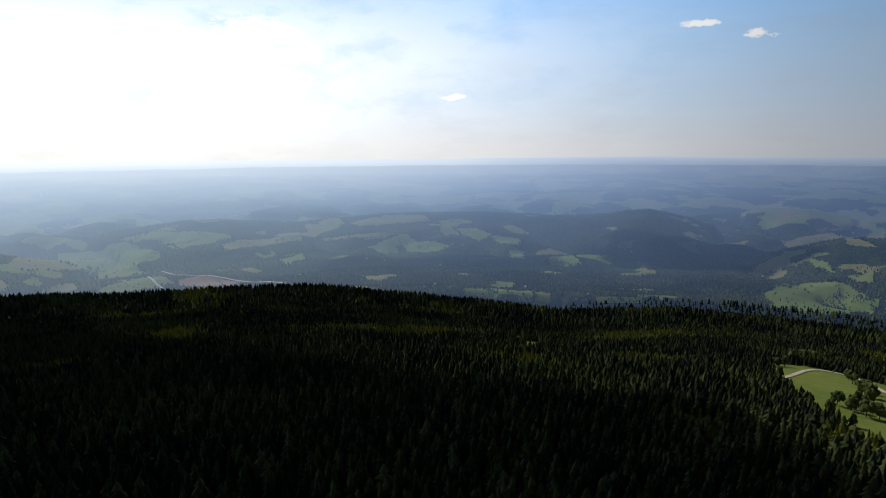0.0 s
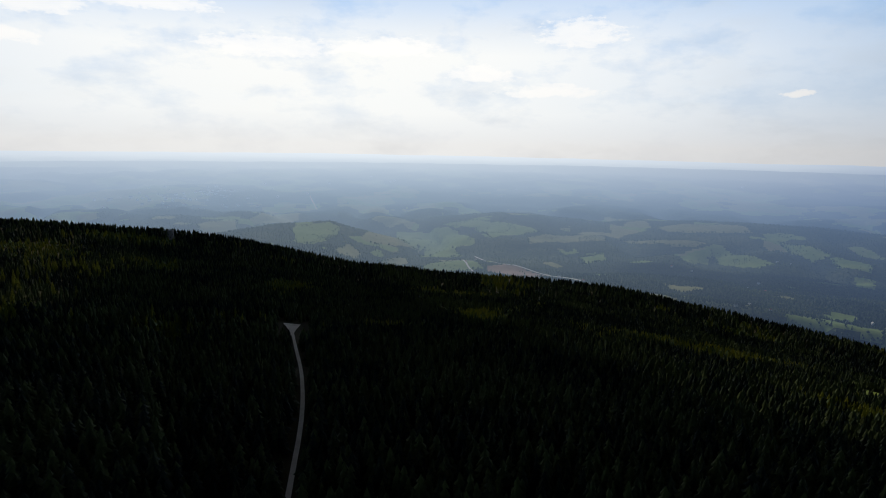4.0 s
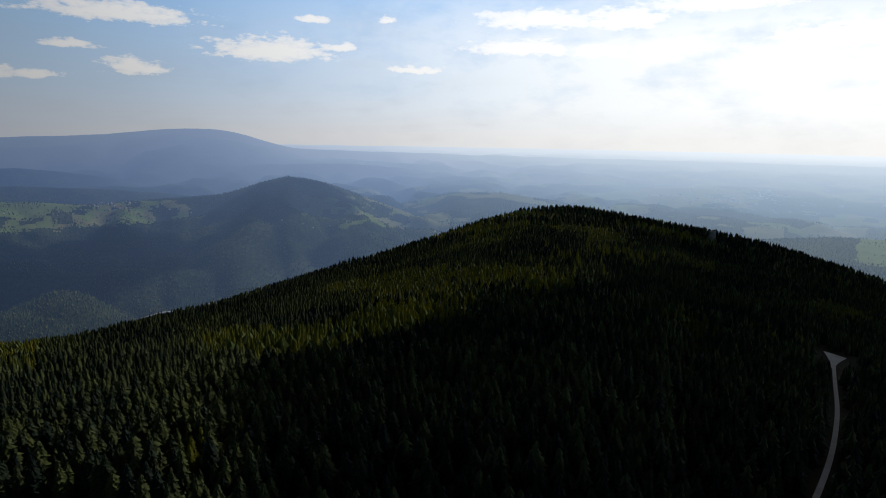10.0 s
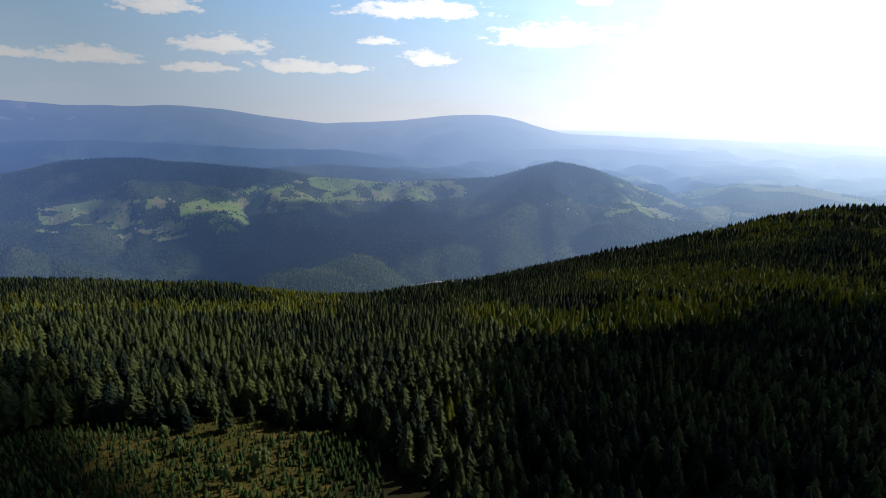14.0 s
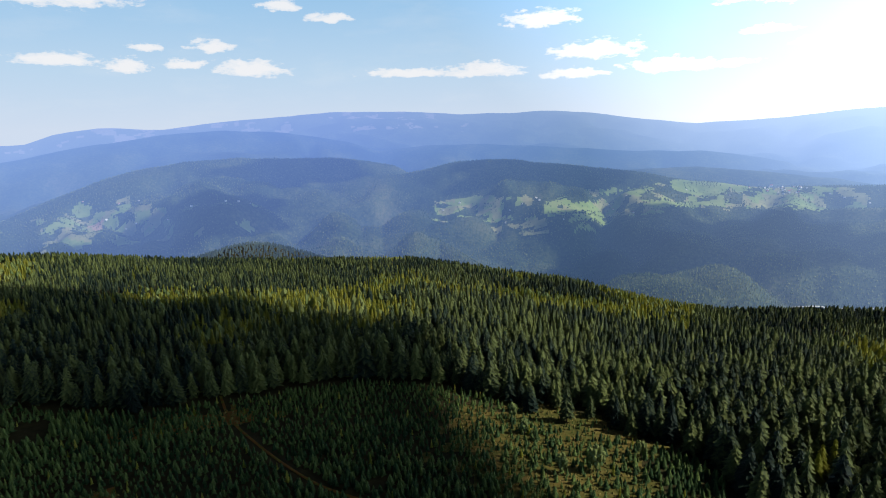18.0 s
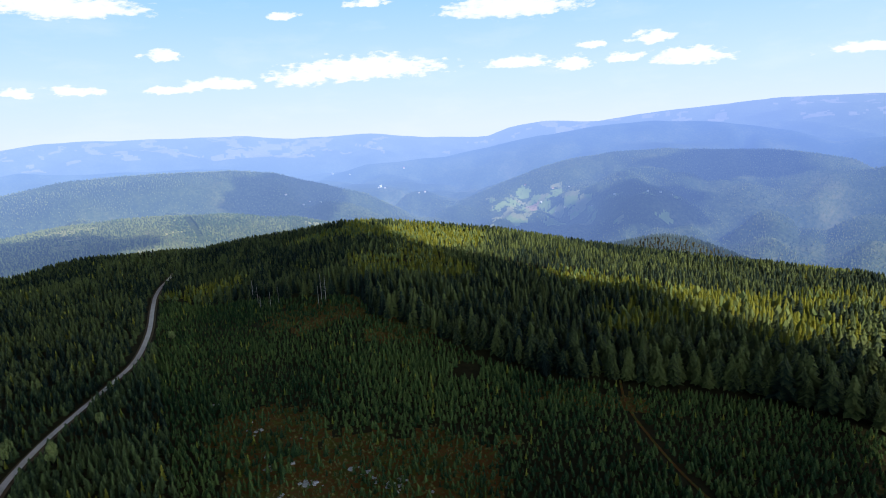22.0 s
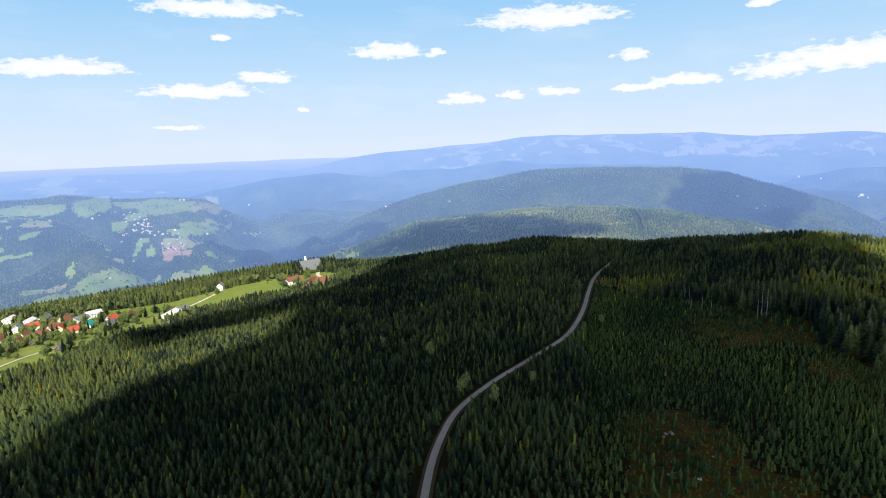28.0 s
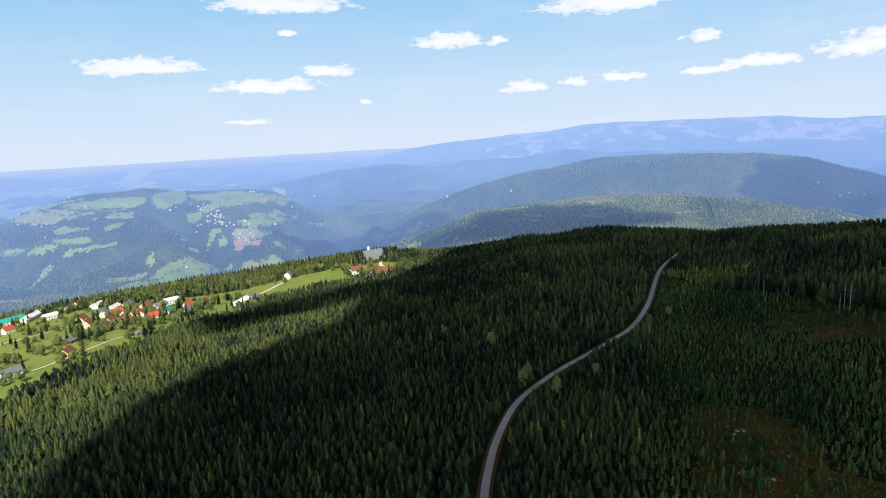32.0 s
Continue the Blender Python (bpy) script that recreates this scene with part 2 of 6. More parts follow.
M = {
    # dark and mid needle tones deepened and blued to stand in for shaded gaps
    "old": foliage("spruce_needles", (0.0035, 0.0085, 0.0085), (0.009, 0.0195, 0.0145), (0.078, 0.098, 0.03), leaf=0.1),
    "young": foliage("young_spruce_needles", (0.008, 0.022, 0.010), (0.023, 0.05, 0.0175), (0.084, 0.125, 0.033), leaf=0.2),
    "half": foliage("half_grown_spruce_needles", (0.005, 0.0125, 0.009), (0.013, 0.028, 0.0165), (0.064, 0.09, 0.03), leaf=0.15),
    "larch": foliage("larch_and_birch_leaves", (0.085, 0.105, 0.018), (0.17, 0.19, 0.028), (0.29, 0.285, 0.048), leaf=0.6),
    "leaf": foliage("broadleaf", (0.045, 0.074, 0.028), (0.085, 0.125, 0.044), (0.15, 0.18, 0.06), leaf=0.3),
    # all far_ materials have haze painted in as a glow that grows with distance
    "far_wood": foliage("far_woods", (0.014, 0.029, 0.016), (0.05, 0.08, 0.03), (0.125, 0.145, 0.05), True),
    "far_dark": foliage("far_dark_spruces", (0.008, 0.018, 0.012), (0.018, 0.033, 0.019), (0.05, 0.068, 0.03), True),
    "floor": ground_mat("forest_floor", [(0.3, (0.0108, 0.0126, 0.0054)), (0.5, (0.0315, 0.0288, 0.0108)), (0.7, (0.054, 0.0405, 0.0162))]),
    "heath": ground_mat("heath_grass", [(0.3, (0.045, 0.065, 0.012)), (0.44, (0.09, 0.088, 0.014)), (0.51, (0.15, 0.055, 0.016)), (0.58, (0.11, 0.105, 0.016)), (0.72, (0.19, 0.14, 0.04))], (0.08, 0.6)),
    "clearing": ground_mat("dry_grass", [(0.3, (0.03, 0.042, 0.01)), (0.46, (0.06, 0.062, 0.014)), (0.56, (0.10, 0.078, 0.02)), (0.7, (0.15, 0.115, 0.04))], (0.06, 0.5)),
    "meadow": ground_mat("meadow_grass", [(0.3, (0.125, 0.185, 0.036)), (0.5, (0.19, 0.25, 0.055)), (0.7, (0.27, 0.29, 0.085))], (0.015, 0.2)),
    "gravel": ground_mat("gravel", [(0.3, (0.54, 0.48, 0.40)), (0.5, (0.67, 0.61, 0.53)), (0.7, (0.77, 0.71, 0.63))], (0.2, 2.0)),
    "verge": ground_mat("verge", [(0.3, (0.09, 0.06, 0.035)), (0.5, (0.15, 0.105, 0.06)), (0.7, (0.11, 0.11, 0.04))], (0.2, 1.0)),
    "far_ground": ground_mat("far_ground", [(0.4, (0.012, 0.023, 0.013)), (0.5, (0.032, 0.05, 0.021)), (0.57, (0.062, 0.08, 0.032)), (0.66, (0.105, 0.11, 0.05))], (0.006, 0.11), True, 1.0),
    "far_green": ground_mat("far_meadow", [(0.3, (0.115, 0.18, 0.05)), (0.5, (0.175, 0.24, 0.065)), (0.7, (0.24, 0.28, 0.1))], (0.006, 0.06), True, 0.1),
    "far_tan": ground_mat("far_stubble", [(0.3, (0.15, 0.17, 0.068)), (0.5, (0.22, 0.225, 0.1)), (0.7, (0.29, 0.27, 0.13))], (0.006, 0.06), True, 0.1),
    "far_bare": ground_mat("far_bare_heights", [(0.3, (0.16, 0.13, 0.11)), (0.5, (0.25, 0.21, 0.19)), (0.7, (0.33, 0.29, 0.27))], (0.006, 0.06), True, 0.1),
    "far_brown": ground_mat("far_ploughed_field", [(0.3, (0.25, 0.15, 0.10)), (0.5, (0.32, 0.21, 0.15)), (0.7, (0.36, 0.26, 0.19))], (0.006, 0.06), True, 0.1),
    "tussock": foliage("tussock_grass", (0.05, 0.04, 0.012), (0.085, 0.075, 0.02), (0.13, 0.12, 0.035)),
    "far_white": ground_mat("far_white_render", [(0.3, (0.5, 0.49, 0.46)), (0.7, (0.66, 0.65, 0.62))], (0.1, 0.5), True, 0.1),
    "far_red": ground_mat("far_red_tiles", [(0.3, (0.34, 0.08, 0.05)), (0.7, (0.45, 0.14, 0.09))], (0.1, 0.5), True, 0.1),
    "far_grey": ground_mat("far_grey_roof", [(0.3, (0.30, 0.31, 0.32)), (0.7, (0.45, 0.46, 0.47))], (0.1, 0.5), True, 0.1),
    "bark": plain("bark", (0.05, 0.04, 0.03), (0.11, 0.09, 0.07), 3.0, 0.9),
    "deadwood": plain("bleached_deadwood", (0.16, 0.15, 0.145), (0.32, 0.30, 0.295), 2.0, 0.9),
    "granite": plain("granite", (0.22, 0.21, 0.21), (0.52, 0.50, 0.49), 1.2, 0.85),
    "white": plain("white_render", (0.70, 0.69, 0.66), (0.82, 0.81, 0.79), 0.6),
    "cream": plain("cream_render", (0.62, 0.55, 0.38), (0.72, 0.66, 0.48), 0.6),
    "ochre": plain("ochre_render", (0.55, 0.30, 0.10), (0.62, 0.37, 0.14), 0.6),
    "timber": plain("dark_timber", (0.045, 0.03, 0.02), (0.10, 0.07, 0.045), 1.5),
    "red": plain("red_tiles", (0.36, 0.06, 0.035), (0.48, 0.11, 0.06), 1.0),
    "brown": plain("brown_tiles", (0.16, 0.07, 0.045), (0.24, 0.11, 0.07), 1.0),
    "slate": plain("grey_metal_roof", (0.16, 0.18, 0.19), (0.26, 0.28, 0.29), 0.8, 0.45, 0.3, 0.5),
    "teal": plain("teal_metal_roof", (0.02, 0.30, 0.24), (0.04, 0.40, 0.33), 0.8, 0.5),
    "pale": plain("pale_metal_roof", (0.62, 0.64, 0.66), (0.75, 0.77, 0.78), 0.8, 0.5),
    "glass": plain("window_glass", (0.02, 0.025, 0.03), (0.04, 0.05, 0.06), 0.8, 0.1, 0.0, 0.6),
    "cloud": plain("cloud_droplets", (0.85, 0.85, 0.85), (0.9, 0.9, 0.9), 0.01, 1.0),
}

# ---------------------------------------------------------------- lie of the land
LATTICE = np.random.RandomState(7).rand(256, 256)


def value_noise(x, y):
    xi, yi = np.floor(x).astype(int), np.floor(y).astype(int)
    fx, fy = x - xi, y - yi
    fx, fy = fx * fx * (3 - 2 * fx), fy * fy * (3 - 2 * fy)
    g = lambda i, j: LATTICE[(xi + i) % 256, (yi + j) % 256]
    return (g(0, 0) * (1 - fx) + g(1, 0) * fx) * (1 - fy) + (g(0, 1) * (1 - fx) + g(1, 1) * fx) * fy


def fbm(x, y, octaves=4):
    s, a, tot = 0.0, 1.0, 0.0
    for o in range(octaves):
        s = s + a * value_noise(x * 2 ** o + 17 * o, y * 2 ** o + 31 * o)
        tot += a
        a *= 0.5
    return s / tot - 0.5


BEARINGS = np.arange(-180, 181)


def around(pairs, soft=1.2):
    """A value for every degree of bearing from a few pairs of bearing and value, smoothed."""
    b, v = zip(*pairs)
    out = np.interp(BEARINGS, b, v, period=360)
    k = np.exp(-0.5 * (np.arange(-4, 5) / soft) ** 2)
    return np.convolve(np.r_[out[-5:-1], out, out[1:5]], k / k.sum(), "valid")


# The brow of the home hill: distance in metres, and dip from the lookout in degrees
BROW_R = around([(-165, 800), (-130, 850), (-100, 900), (-60, 900), (-42, 760), (-26, 560), (-16, 470), (0, 520), (20, 560), (40, 600),
                 (58, 620), (70, 640), (90, 650), (104, 700), (135, 760), (160, 800)], 3.0)
BROW = around([(-165, -14.3), (-147, -14.2), (-137, -15.1), (-126, -14.2), (-115, -12.8), (-106, -12.1), (-97, -11.9), (-88, -11.1),
               (-76, -8.4), (-67, -7.0), (-60, -6.1), (-55, -6.5), (-49, -8.3), (-41, -10.8), (-33, -12.7), (-25, -14.8), (-20, -15.6),
               (-14, -16.2), (-9, -15.6), (0, -14.3), (9, -13.1), (15, -12.2), (26, -11.7), (37, -10.5), (46, -9.2), (54, -8.1),
               (59, -7.6), (64, -8.3), (69, -8.7), (73, -9.4), (81, -8.9), (90, -9.7), (96, -10.6), (104, -10.5), (118, -11.6),
               (128, -11.4), (145, -12.5), (165, -14)], 0.8)
# Far ridges: distance, fall towards the hill, fall behind, then bearing and dip along the crest
RIDGES_NORTH = [
    (960, 0.2, 0.4, [(41, -12.6), (37, -11.7), (34, -11.0), (31.5, -10.5), (29.8, -10.3), (28, -10.5), (25.5, -11.2), (22.8, -12.1), (18, -13.4)]),
    (1350, 0.18, 0.3, [(104, -10.6), (98.7, -8.6), (93.9, -7.1), (88.9, -6.7), (83.7, -6.3), (77.2, -6.2), (70.2, -6.6), (64.8, -7.2), (60, -8.4), (56, -10.5)]),
    (2050, 0.36, 0.36, [(100, -6.6), (93.6, -4.6), (88.6, -3.6), (83.4, -2.8), (78.1, -2.6), (70.1, -2.6), (65.9, -3.1), (62.2, -4.1), (58.1, -5.4), (54.6, -7.2)]),
    (2250, 0.34, 0.34, [(53, -7.6), (48.5, -6.6), (44.8, -5.2), (41.3, -3.9), (38.9, -3.3), (34.8, -2.7), (30.2, -2.5), (26, -2.7), (20.6, -2.9), (16, -3.8)])]
RIDGES_WEST = [
    (2120, 0.32, 0.34, [(20, -4.6), (15.3, -4.5), (12.2, -3.9), (10.1, -3.5), (5.1, -3.4), (-0.4, -4.0), (-6.9, -4.6), (-10.7, -5.3), (-17.2, -5.8), (-21.9, -5.5),
                        (-26.7, -5.1), (-30, -4.2), (-32.6, -3.5), (-36.4, -4.4), (-40.6, -5.8), (-45.9, -7.7), (-50, -9.0)]),
    (2480, 0.3, 0.3, [(-2, -4.9), (-7, -4.3), (-11.7, -4.2), (-17.2, -4.5), (-21.4, -4.9), (-28, -5.8)]),
    (2350, 0.22, 0.25, [(-38, -7.0), (-43.2, -6.0), (-48.1, -5.1), (-52.8, -4.9), (-57.3, -5.5), (-62, -6.5), (-67, -7.6)]),
    (1760, 0.12, 0.3, [(-72, -8.6), (-77, -7.7), (-81, -7.1), (-85.5, -7.0), (-88, -7.7), (-92, -8.6)])]
RIDGES_SOUTH = [
    (2250, 0.13, 0.2, [(-84, -8.3), (-88.1, -8.0), (-95.1, -6.6), (-101.7, -6.0), (-110.9, -6.5), (-119.4, -6.1), (-128.6, -6.0), (-136.6, -6.2), (-139.6, -6.0),
                       (-144.1, -5.5), (-148.9, -6.4), (-152, -7.4)]),
    (2520, 0.14, 0.2, [(-145, -6.8), (-148.9, -6.1), (-153.2, -5.1), (-156.4, -5.0), (-161.7, -5.9), (-172, -6.4)]),
    (1800, 0.13, 0.3, [(-152, -9.4), (-156, -8.1), (-159, -7.2), (-163, -6.9), (-172, -7.0)]),
    (2980, 0.12, 0.2, [(-100, -4.6), (-112, -4.1), (-124, -4.3), (-136, -3.8), (-146, -4.2), (-158, -3.7), (-170, -4.0)]),
    (2950, 0.12, 0.2, [(-60, -4.4), (-70, -3.8), (-84, -4.2), (-96, -4.5), (-106, -5.2)])]
RIDGES_PLAIN = [
    (2300, 0.24, 0.3, [(145, -6.6), (136, -5.8), (133.9, -4.9), (131.5, -3.8), (128, -3.3), (123.8, -3.1), (119.4, -3.7), (116.1, -3.8), (113.1, -4.2), (110.7, -5.6), (107.2, -7.4)]),
    (2950, 0.3, 0.3, [(116, -4.4), (112.1, -3.4), (106.9, -2.7), (101.6, -2.4), (96.2, -3.1), (92, -4.2)]),
    (3050, 0.4, 0.3, [(100, -3.2), (95, -2.4), (90, -2.4), (85.5, -1.8), (82.4, -2.2), (78, -2.3), (70, -2.6)]),
    (3000, 0.4, 0.3, [(62, -4.0), (57.5, -2.9), (52.8, -2.7), (50, -2.6), (46.8, -2.0), (44.7, -1.6), (41.1, -1.0), (36.2, -0.4), (31.1, -0.1), (25.9, -0.5), (20.6, -1.4), (17, -2.6)])]
RIDGES_EAST = [
    (3000, 0.4, 0.3, [(21, -2.9), (19, -2.5), (12.7, -2.0), (7.6, -1.9), (0.3, -2.4), (-4.8, -2.7), (-11.8, -2.8), (-19.3, -3.8), (-24.6, -4.5), (-32, -5.0)]),
    (3300, 0.3, 0.3, [(-22, -3.4), (-30, -2.6), (-38, -2.5), (-46, -3.0), (-54, -3.5), (-62, -3.8)])]
RIDGES = RIDGES_NORTH + RIDGES_WEST + RIDGES_SOUTH + RIDGES_PLAIN + RIDGES_EAST
# spurs: bearing, distance and dip at the top, then at the foot
SIDE_SPURS = [(71.5, 2030, -2.9, 70.2, 1560, -6.6), (80, 2020, -3.1, 83, 1600, -6.2), (62.5, 2000, -4.5, 60.5, 1600, -8.0), (35, 2220, -3.0, 31, 1650, -7.2),
              (25, 2220, -3.2, 21.5, 1600, -8.2), (10.2, 2100, -3.8, 14.5, 1600, -8.6), (-4, 2080, -4.9, -7.5, 1450, -12.2), (-19, 2040, -6.0, -16, 1420, -12.8),
              (-31, 2080, -3.9, -28, 1500, -10.5), (-37, 2080, -5.0, -39.5, 1600, -9.0), (43, 2240, -5.2, 45, 1700, -9.0), (121, 2260, -3.7, 123, 1700, -7.6)]
CREST = around([(-165, -1.6), (-60, -1.6), (-48, -1.5), (-40.4, -1.3), (-33.1, -1.2), (-29.9, -0.3), (-28, 0.25), (-25.6, 0.55), (-22, 0.3), (-16.3, -0.25), (-10.9, -0.5),
                (-5, 0.2), (0.5, 0.95), (5.2, 0.8), (10.1, 0.8), (15.3, 1.15), (22.1, 1.25), (25.8, 0.9), (31, 0.6), (36.1, 0.0), (40.9, 0.3), (43.8, -0.1),
                (46.1, -0.9), (51.9, -0.7), (57.4, -0.05), (61, -0.2), (64.3, -0.25), (68.5, 0.25), (78.5, 0.3), (83.8, 0.35), (87.4, -0.2), (90.8, -0.3), (96.5, -0.7),
                (100.1, -1.1), (104.7, -2.1), (108.9, -1.75), (116.8, -1.8), (123.6, -1.65), (129, -2.0), (133.4, -1.5), (165, -1.6)], 0.6)
RIM = around([(-165, -1.0), (-144, -0.9), (-125, -1.05), (-89, -0.85), (0, -0.85), (120, -1.1), (165, -1.0)])

STEP, FINE = 10.0, 2
DIST = np.arange(0, 4801, STEP)
SPOKES = np.arange(-180, 180.01, 1 / FINE)


def lay_land():
    """Heights by bearing and distance: the home hill, the valleys round it, and each far ridge with its ravines."""
    tan = lambda deg: np.tan(np.radians(deg))
    brow_r, brow = np.interp(SPOKES, BEARINGS, BROW_R)[:, None], np.interp(SPOKES, BEARINGS, BROW)[:, None]
    b, r = np.meshgrid(SPOKES, DIST, indexing="ij")
    z0 = EYE + brow_r * tan(brow) - 6.5
    f = np.clip((r - 150) / (brow_r - 150), 0, 1)
    home = z0 * (f * f * (3 - 2 * f) * 0.5 + f * 0.5) - 0.4 * np.maximum(r - brow_r, 0)
    # valleys and plain; the hills stand closer together in the mountains
    open_country = np.interp(b, [-78, -48, 108, 124], [1, 0, 0, 1])
    dip = open_country * np.interp(r, [900, 1150, 1500, 2000, 2600, 3300, 4000, 4800], [-16, -13.2, -11.0, -8.6, -5.8, -3.7, -2.3, -1.3])
    dip = dip + (1 - open_country) * np.interp(r, [900, 1300, 1700, 2200, 2600, 3300, 4000, 4800], [-18, -16.5, -13.0, -9.5, -7.6, -5.4, -3.5, -2.5])
    valley = EYE + r * tan(np.minimum(dip, np.where(r < brow_r + 300, brow - 1.0, 0))) - 8
    far = np.where(r > brow_r * 0.8, valley, -900.0)
    cover = 8.0
    tops = np.full(r.shape, -900.0)
    crests = RIDGES + [(3900, 0.3, 0.3, list(zip(BEARINGS, CREST))), (4700, 0.08, 0.1, list(zip(BEARINGS, RIM)))]
    for d, front, back, line in crests:
        line = sorted(line)
        lb, ld = zip(*line)
        sway = 90 * fbm(SPOKES * 0.09 + d, SPOKES * 0 + d * 0.01, 3)[:, None] * (d > 1400) * (d < 3800)
        away = np.maximum(np.maximum(lb[0] - b, b - lb[-1]), 0)
        top = EYE + (d + sway) * tan(np.interp(b, lb, ld)) - cover - away * d * 0.01
        dr = r - d - sway
        fall = np.where(dr < 0, front, back) * np.abs(dr)
        h = top - (np.sqrt(fall * fall + 100) - 10)
        h[away > 25] = -900
        tops = np.where(h > far, top, tops)
        far = np.maximum(far, h)
    # spurs that run out from the crests towards the hill
    for b0, r0, dip0, b1, r1, dip1 in SIDE_SPURS:
        t = np.clip((r - r1) / (r0 - r1), 0, 1)
        line = EYE + r * tan(dip1 + (dip0 - dip1) * t) - cover
        side = np.radians(np.abs(b - (b1 + (b0 - b1) * t))) * r
        h = line - np.sqrt((0.42 * side) ** 2 + 64) + 8 - 0.5 * np.maximum(r1 - r, 0) - 0.5 * np.maximum(r - r0, 0)
        far = np.where(r > brow_r + 100, np.maximum(far, h), far)
    # ravines, shallow at the crests and gone on the home hill
    x, y = to_xy(b, r)
    wx, wy = x + 60 * fbm(x * 0.006, y * 0.006 + 5, 2), y + 60 * fbm(x * 0.006 + 9, y * 0.006, 2)
    cut = np.clip(1 - np.abs(fbm(wx * 0.0032 + 3, wy * 0.0032 + 8, 2)) / 0.17, 0, 1)
    small = np.clip(1 - np.abs(fbm(wx * 0.0085 + 43, wy * 0.0085 + 18, 2)) / 0.2, 0, 1)
    deep = np.where(tops > -800, np.clip((tops - far) / 60, 0.08, 1), 0.3) * np.interp(r, [1050, 1400, 2350, 2700, 4000], [0, 1, 1, 0.55, 0.5])
    deep = deep * (1 - np.interp(r, [2300, 2800], [0.4, 0.85]) * open_country)
    far = far - deep * (66 * cut + 18 * small - 18)
    z = np.where(r <= brow_r, home, np.maximum(home, far))
    k = np.array([1, 2, 3, 2, 1]) / 9.0
    out = z.copy()
    out[:, 2:-2] = sum(k[j] * z[:, j:len(DIST) - 4 + j] for j in range(5))
    return out


def polar(x, y):
    return np.degrees(np.arctan2(-x, y)), np.hypot(x, y)


def to_xy(bearing, r):
    b = np.radians(bearing)
    return -np.sin(b) * r, np.cos(b) * r


LAND = lay_land()


def land(x, y):
    """Height of the ground."""
    x, y = np.asarray(x, float), np.asarray(y, float)
    b, r = polar(x, y)
    i, j = np.clip((b + 180) * FINE, 0, 360 * FINE - 0.001), np.clip(r / STEP, 0, len(DIST) - 1.001)
    i0, j0 = i.astype(int), j.astype(int)
    fi, fj = i - i0, j - j0
    z = (LAND[i0, j0] * (1 - fi) + LAND[i0 + 1, j0] * fi) * (1 - fj) + (LAND[i0, j0 + 1] * (1 - fi) + LAND[i0 + 1, j0 + 1] * fi) * fj
    amp = np.interp(r, [0, 150, 500, 1000, 1400, 2200, 3000, 3900, 4700], [1, 2, 6, 12, 12, 12, 12, 8, 8])
    return z + amp * fbm(x * 0.006 + 40, y * 0.006 + 40, 3)


def mesh_of(name, verts, faces, mat=None, smooth=False, tint=None):
    """A mesh from arrays; faces all have the same number of corners."""
    verts, faces = np.asarray(verts, np.float32), np.asarray(faces, np.int32)
    me = bpy.data.meshes.new(name)
    me.vertices.add(len(verts))
    me.vertices.foreach_set("co", verts.ravel())
    k = faces.shape[1]
    me.loops.add(faces.size)
    me.loops.foreach_set("vertex_index", faces.ravel())
    me.polygons.add(len(faces))
    me.polygons.foreach_set("loop_start", np.arange(0, faces.size, k, dtype=np.int32))
    me.polygons.foreach_set("use_smooth", np.full(len(faces), smooth))
    if tint is not None:
        me.attributes.new("tint", "FLOAT", "POINT").data.foreach_set("value", np.asarray(tint, np.float32))
    me.update(calc_edges=True)
    if mat:
        me.materials.append(mat)
    return me


# fields of the far country: the use of the land, then corners by bearing and distance
FIELDS_NORTH = [
    ("green", [(118.4, 2218), (117.4, 2282), (114.6, 2238), (113.1, 2202), (112.4, 2234), (113.7, 2138), (115.2, 2102), (117.2, 2074), (118.2, 2098), (118.7, 2170)]),
    ("stubble", [(113.1, 2914), (112, 2878), (112, 2782), (112.7, 2278)]),
    ("stubble", [(133.1, 2390), (132, 2262), (129.8, 2166), (127.6, 2074), (127.5, 2042), (130.3, 2110), (132.1, 2170), (133.2, 2262)]),
    ("stubble", [(131.3, 2250), (130.7, 2234), (127.8, 2134), (125.6, 2046), (125.6, 2030), (128.2, 2086), (130.9, 2214)]),
    ("green", [(130.1, 2246), (128.1, 2226), (126, 2222), (123.7, 2198), (123.5, 2158), (124.4, 2142), (127, 2158), (129.4, 2190)]),
    ("green", [(123.3, 2206), (121.7, 2306), (120.5, 2414), (120.4, 2194), (121, 2118), (122.5, 2110), (123.2, 2150)]),]
FIELDS_NORTH_A = [
    ("stubble", [(130.8, 2026), (129.9, 2014), (128.1, 1950), (128.1, 1918), (129.6, 1958), (130.7, 1982)]),
    ("green", [(130.8, 1926), (129.3, 1898), (128.2, 1870), (128.2, 1850), (129.4, 1862), (130.7, 1894)]),
    ("green", [(132.6, 1974), (131.5, 1910), (130.5, 1886), (130.5, 1866), (131.7, 1886), (132.6, 1938)]),
    ("green", [(130.4, 1854), (128.6, 1830), (126.3, 1818), (126.3, 1810), (128.2, 1810), (130.2, 1838)]),
    ("green", [(134.2, 2102), (133.1, 2058), (132.5, 1998), (133.5, 2046), (134.3, 2070)]),
    ("green", [(115.5, 1962), (113.4, 2030), (111.1, 2154), (111.2, 2130), (113.4, 1990), (115.4, 1938)]),
    ("green", [(115.4, 1934), (112.4, 2038), (111.4, 2086), (113.4, 1958), (115.2, 1914)]),
    ("stubble", [(117, 1894), (115.5, 1902), (113.7, 1926), (113.7, 1802), (115.6, 1870), (117.1, 1866)]),]
FIELDS_NORTH_C = [
    ("green", [(127.6, 1400), (125.3, 1456), (121.2, 1586), (117.4, 1715), (117.2, 1660), (120.7, 1560), (122.6, 1490), (125.8, 1365)])]
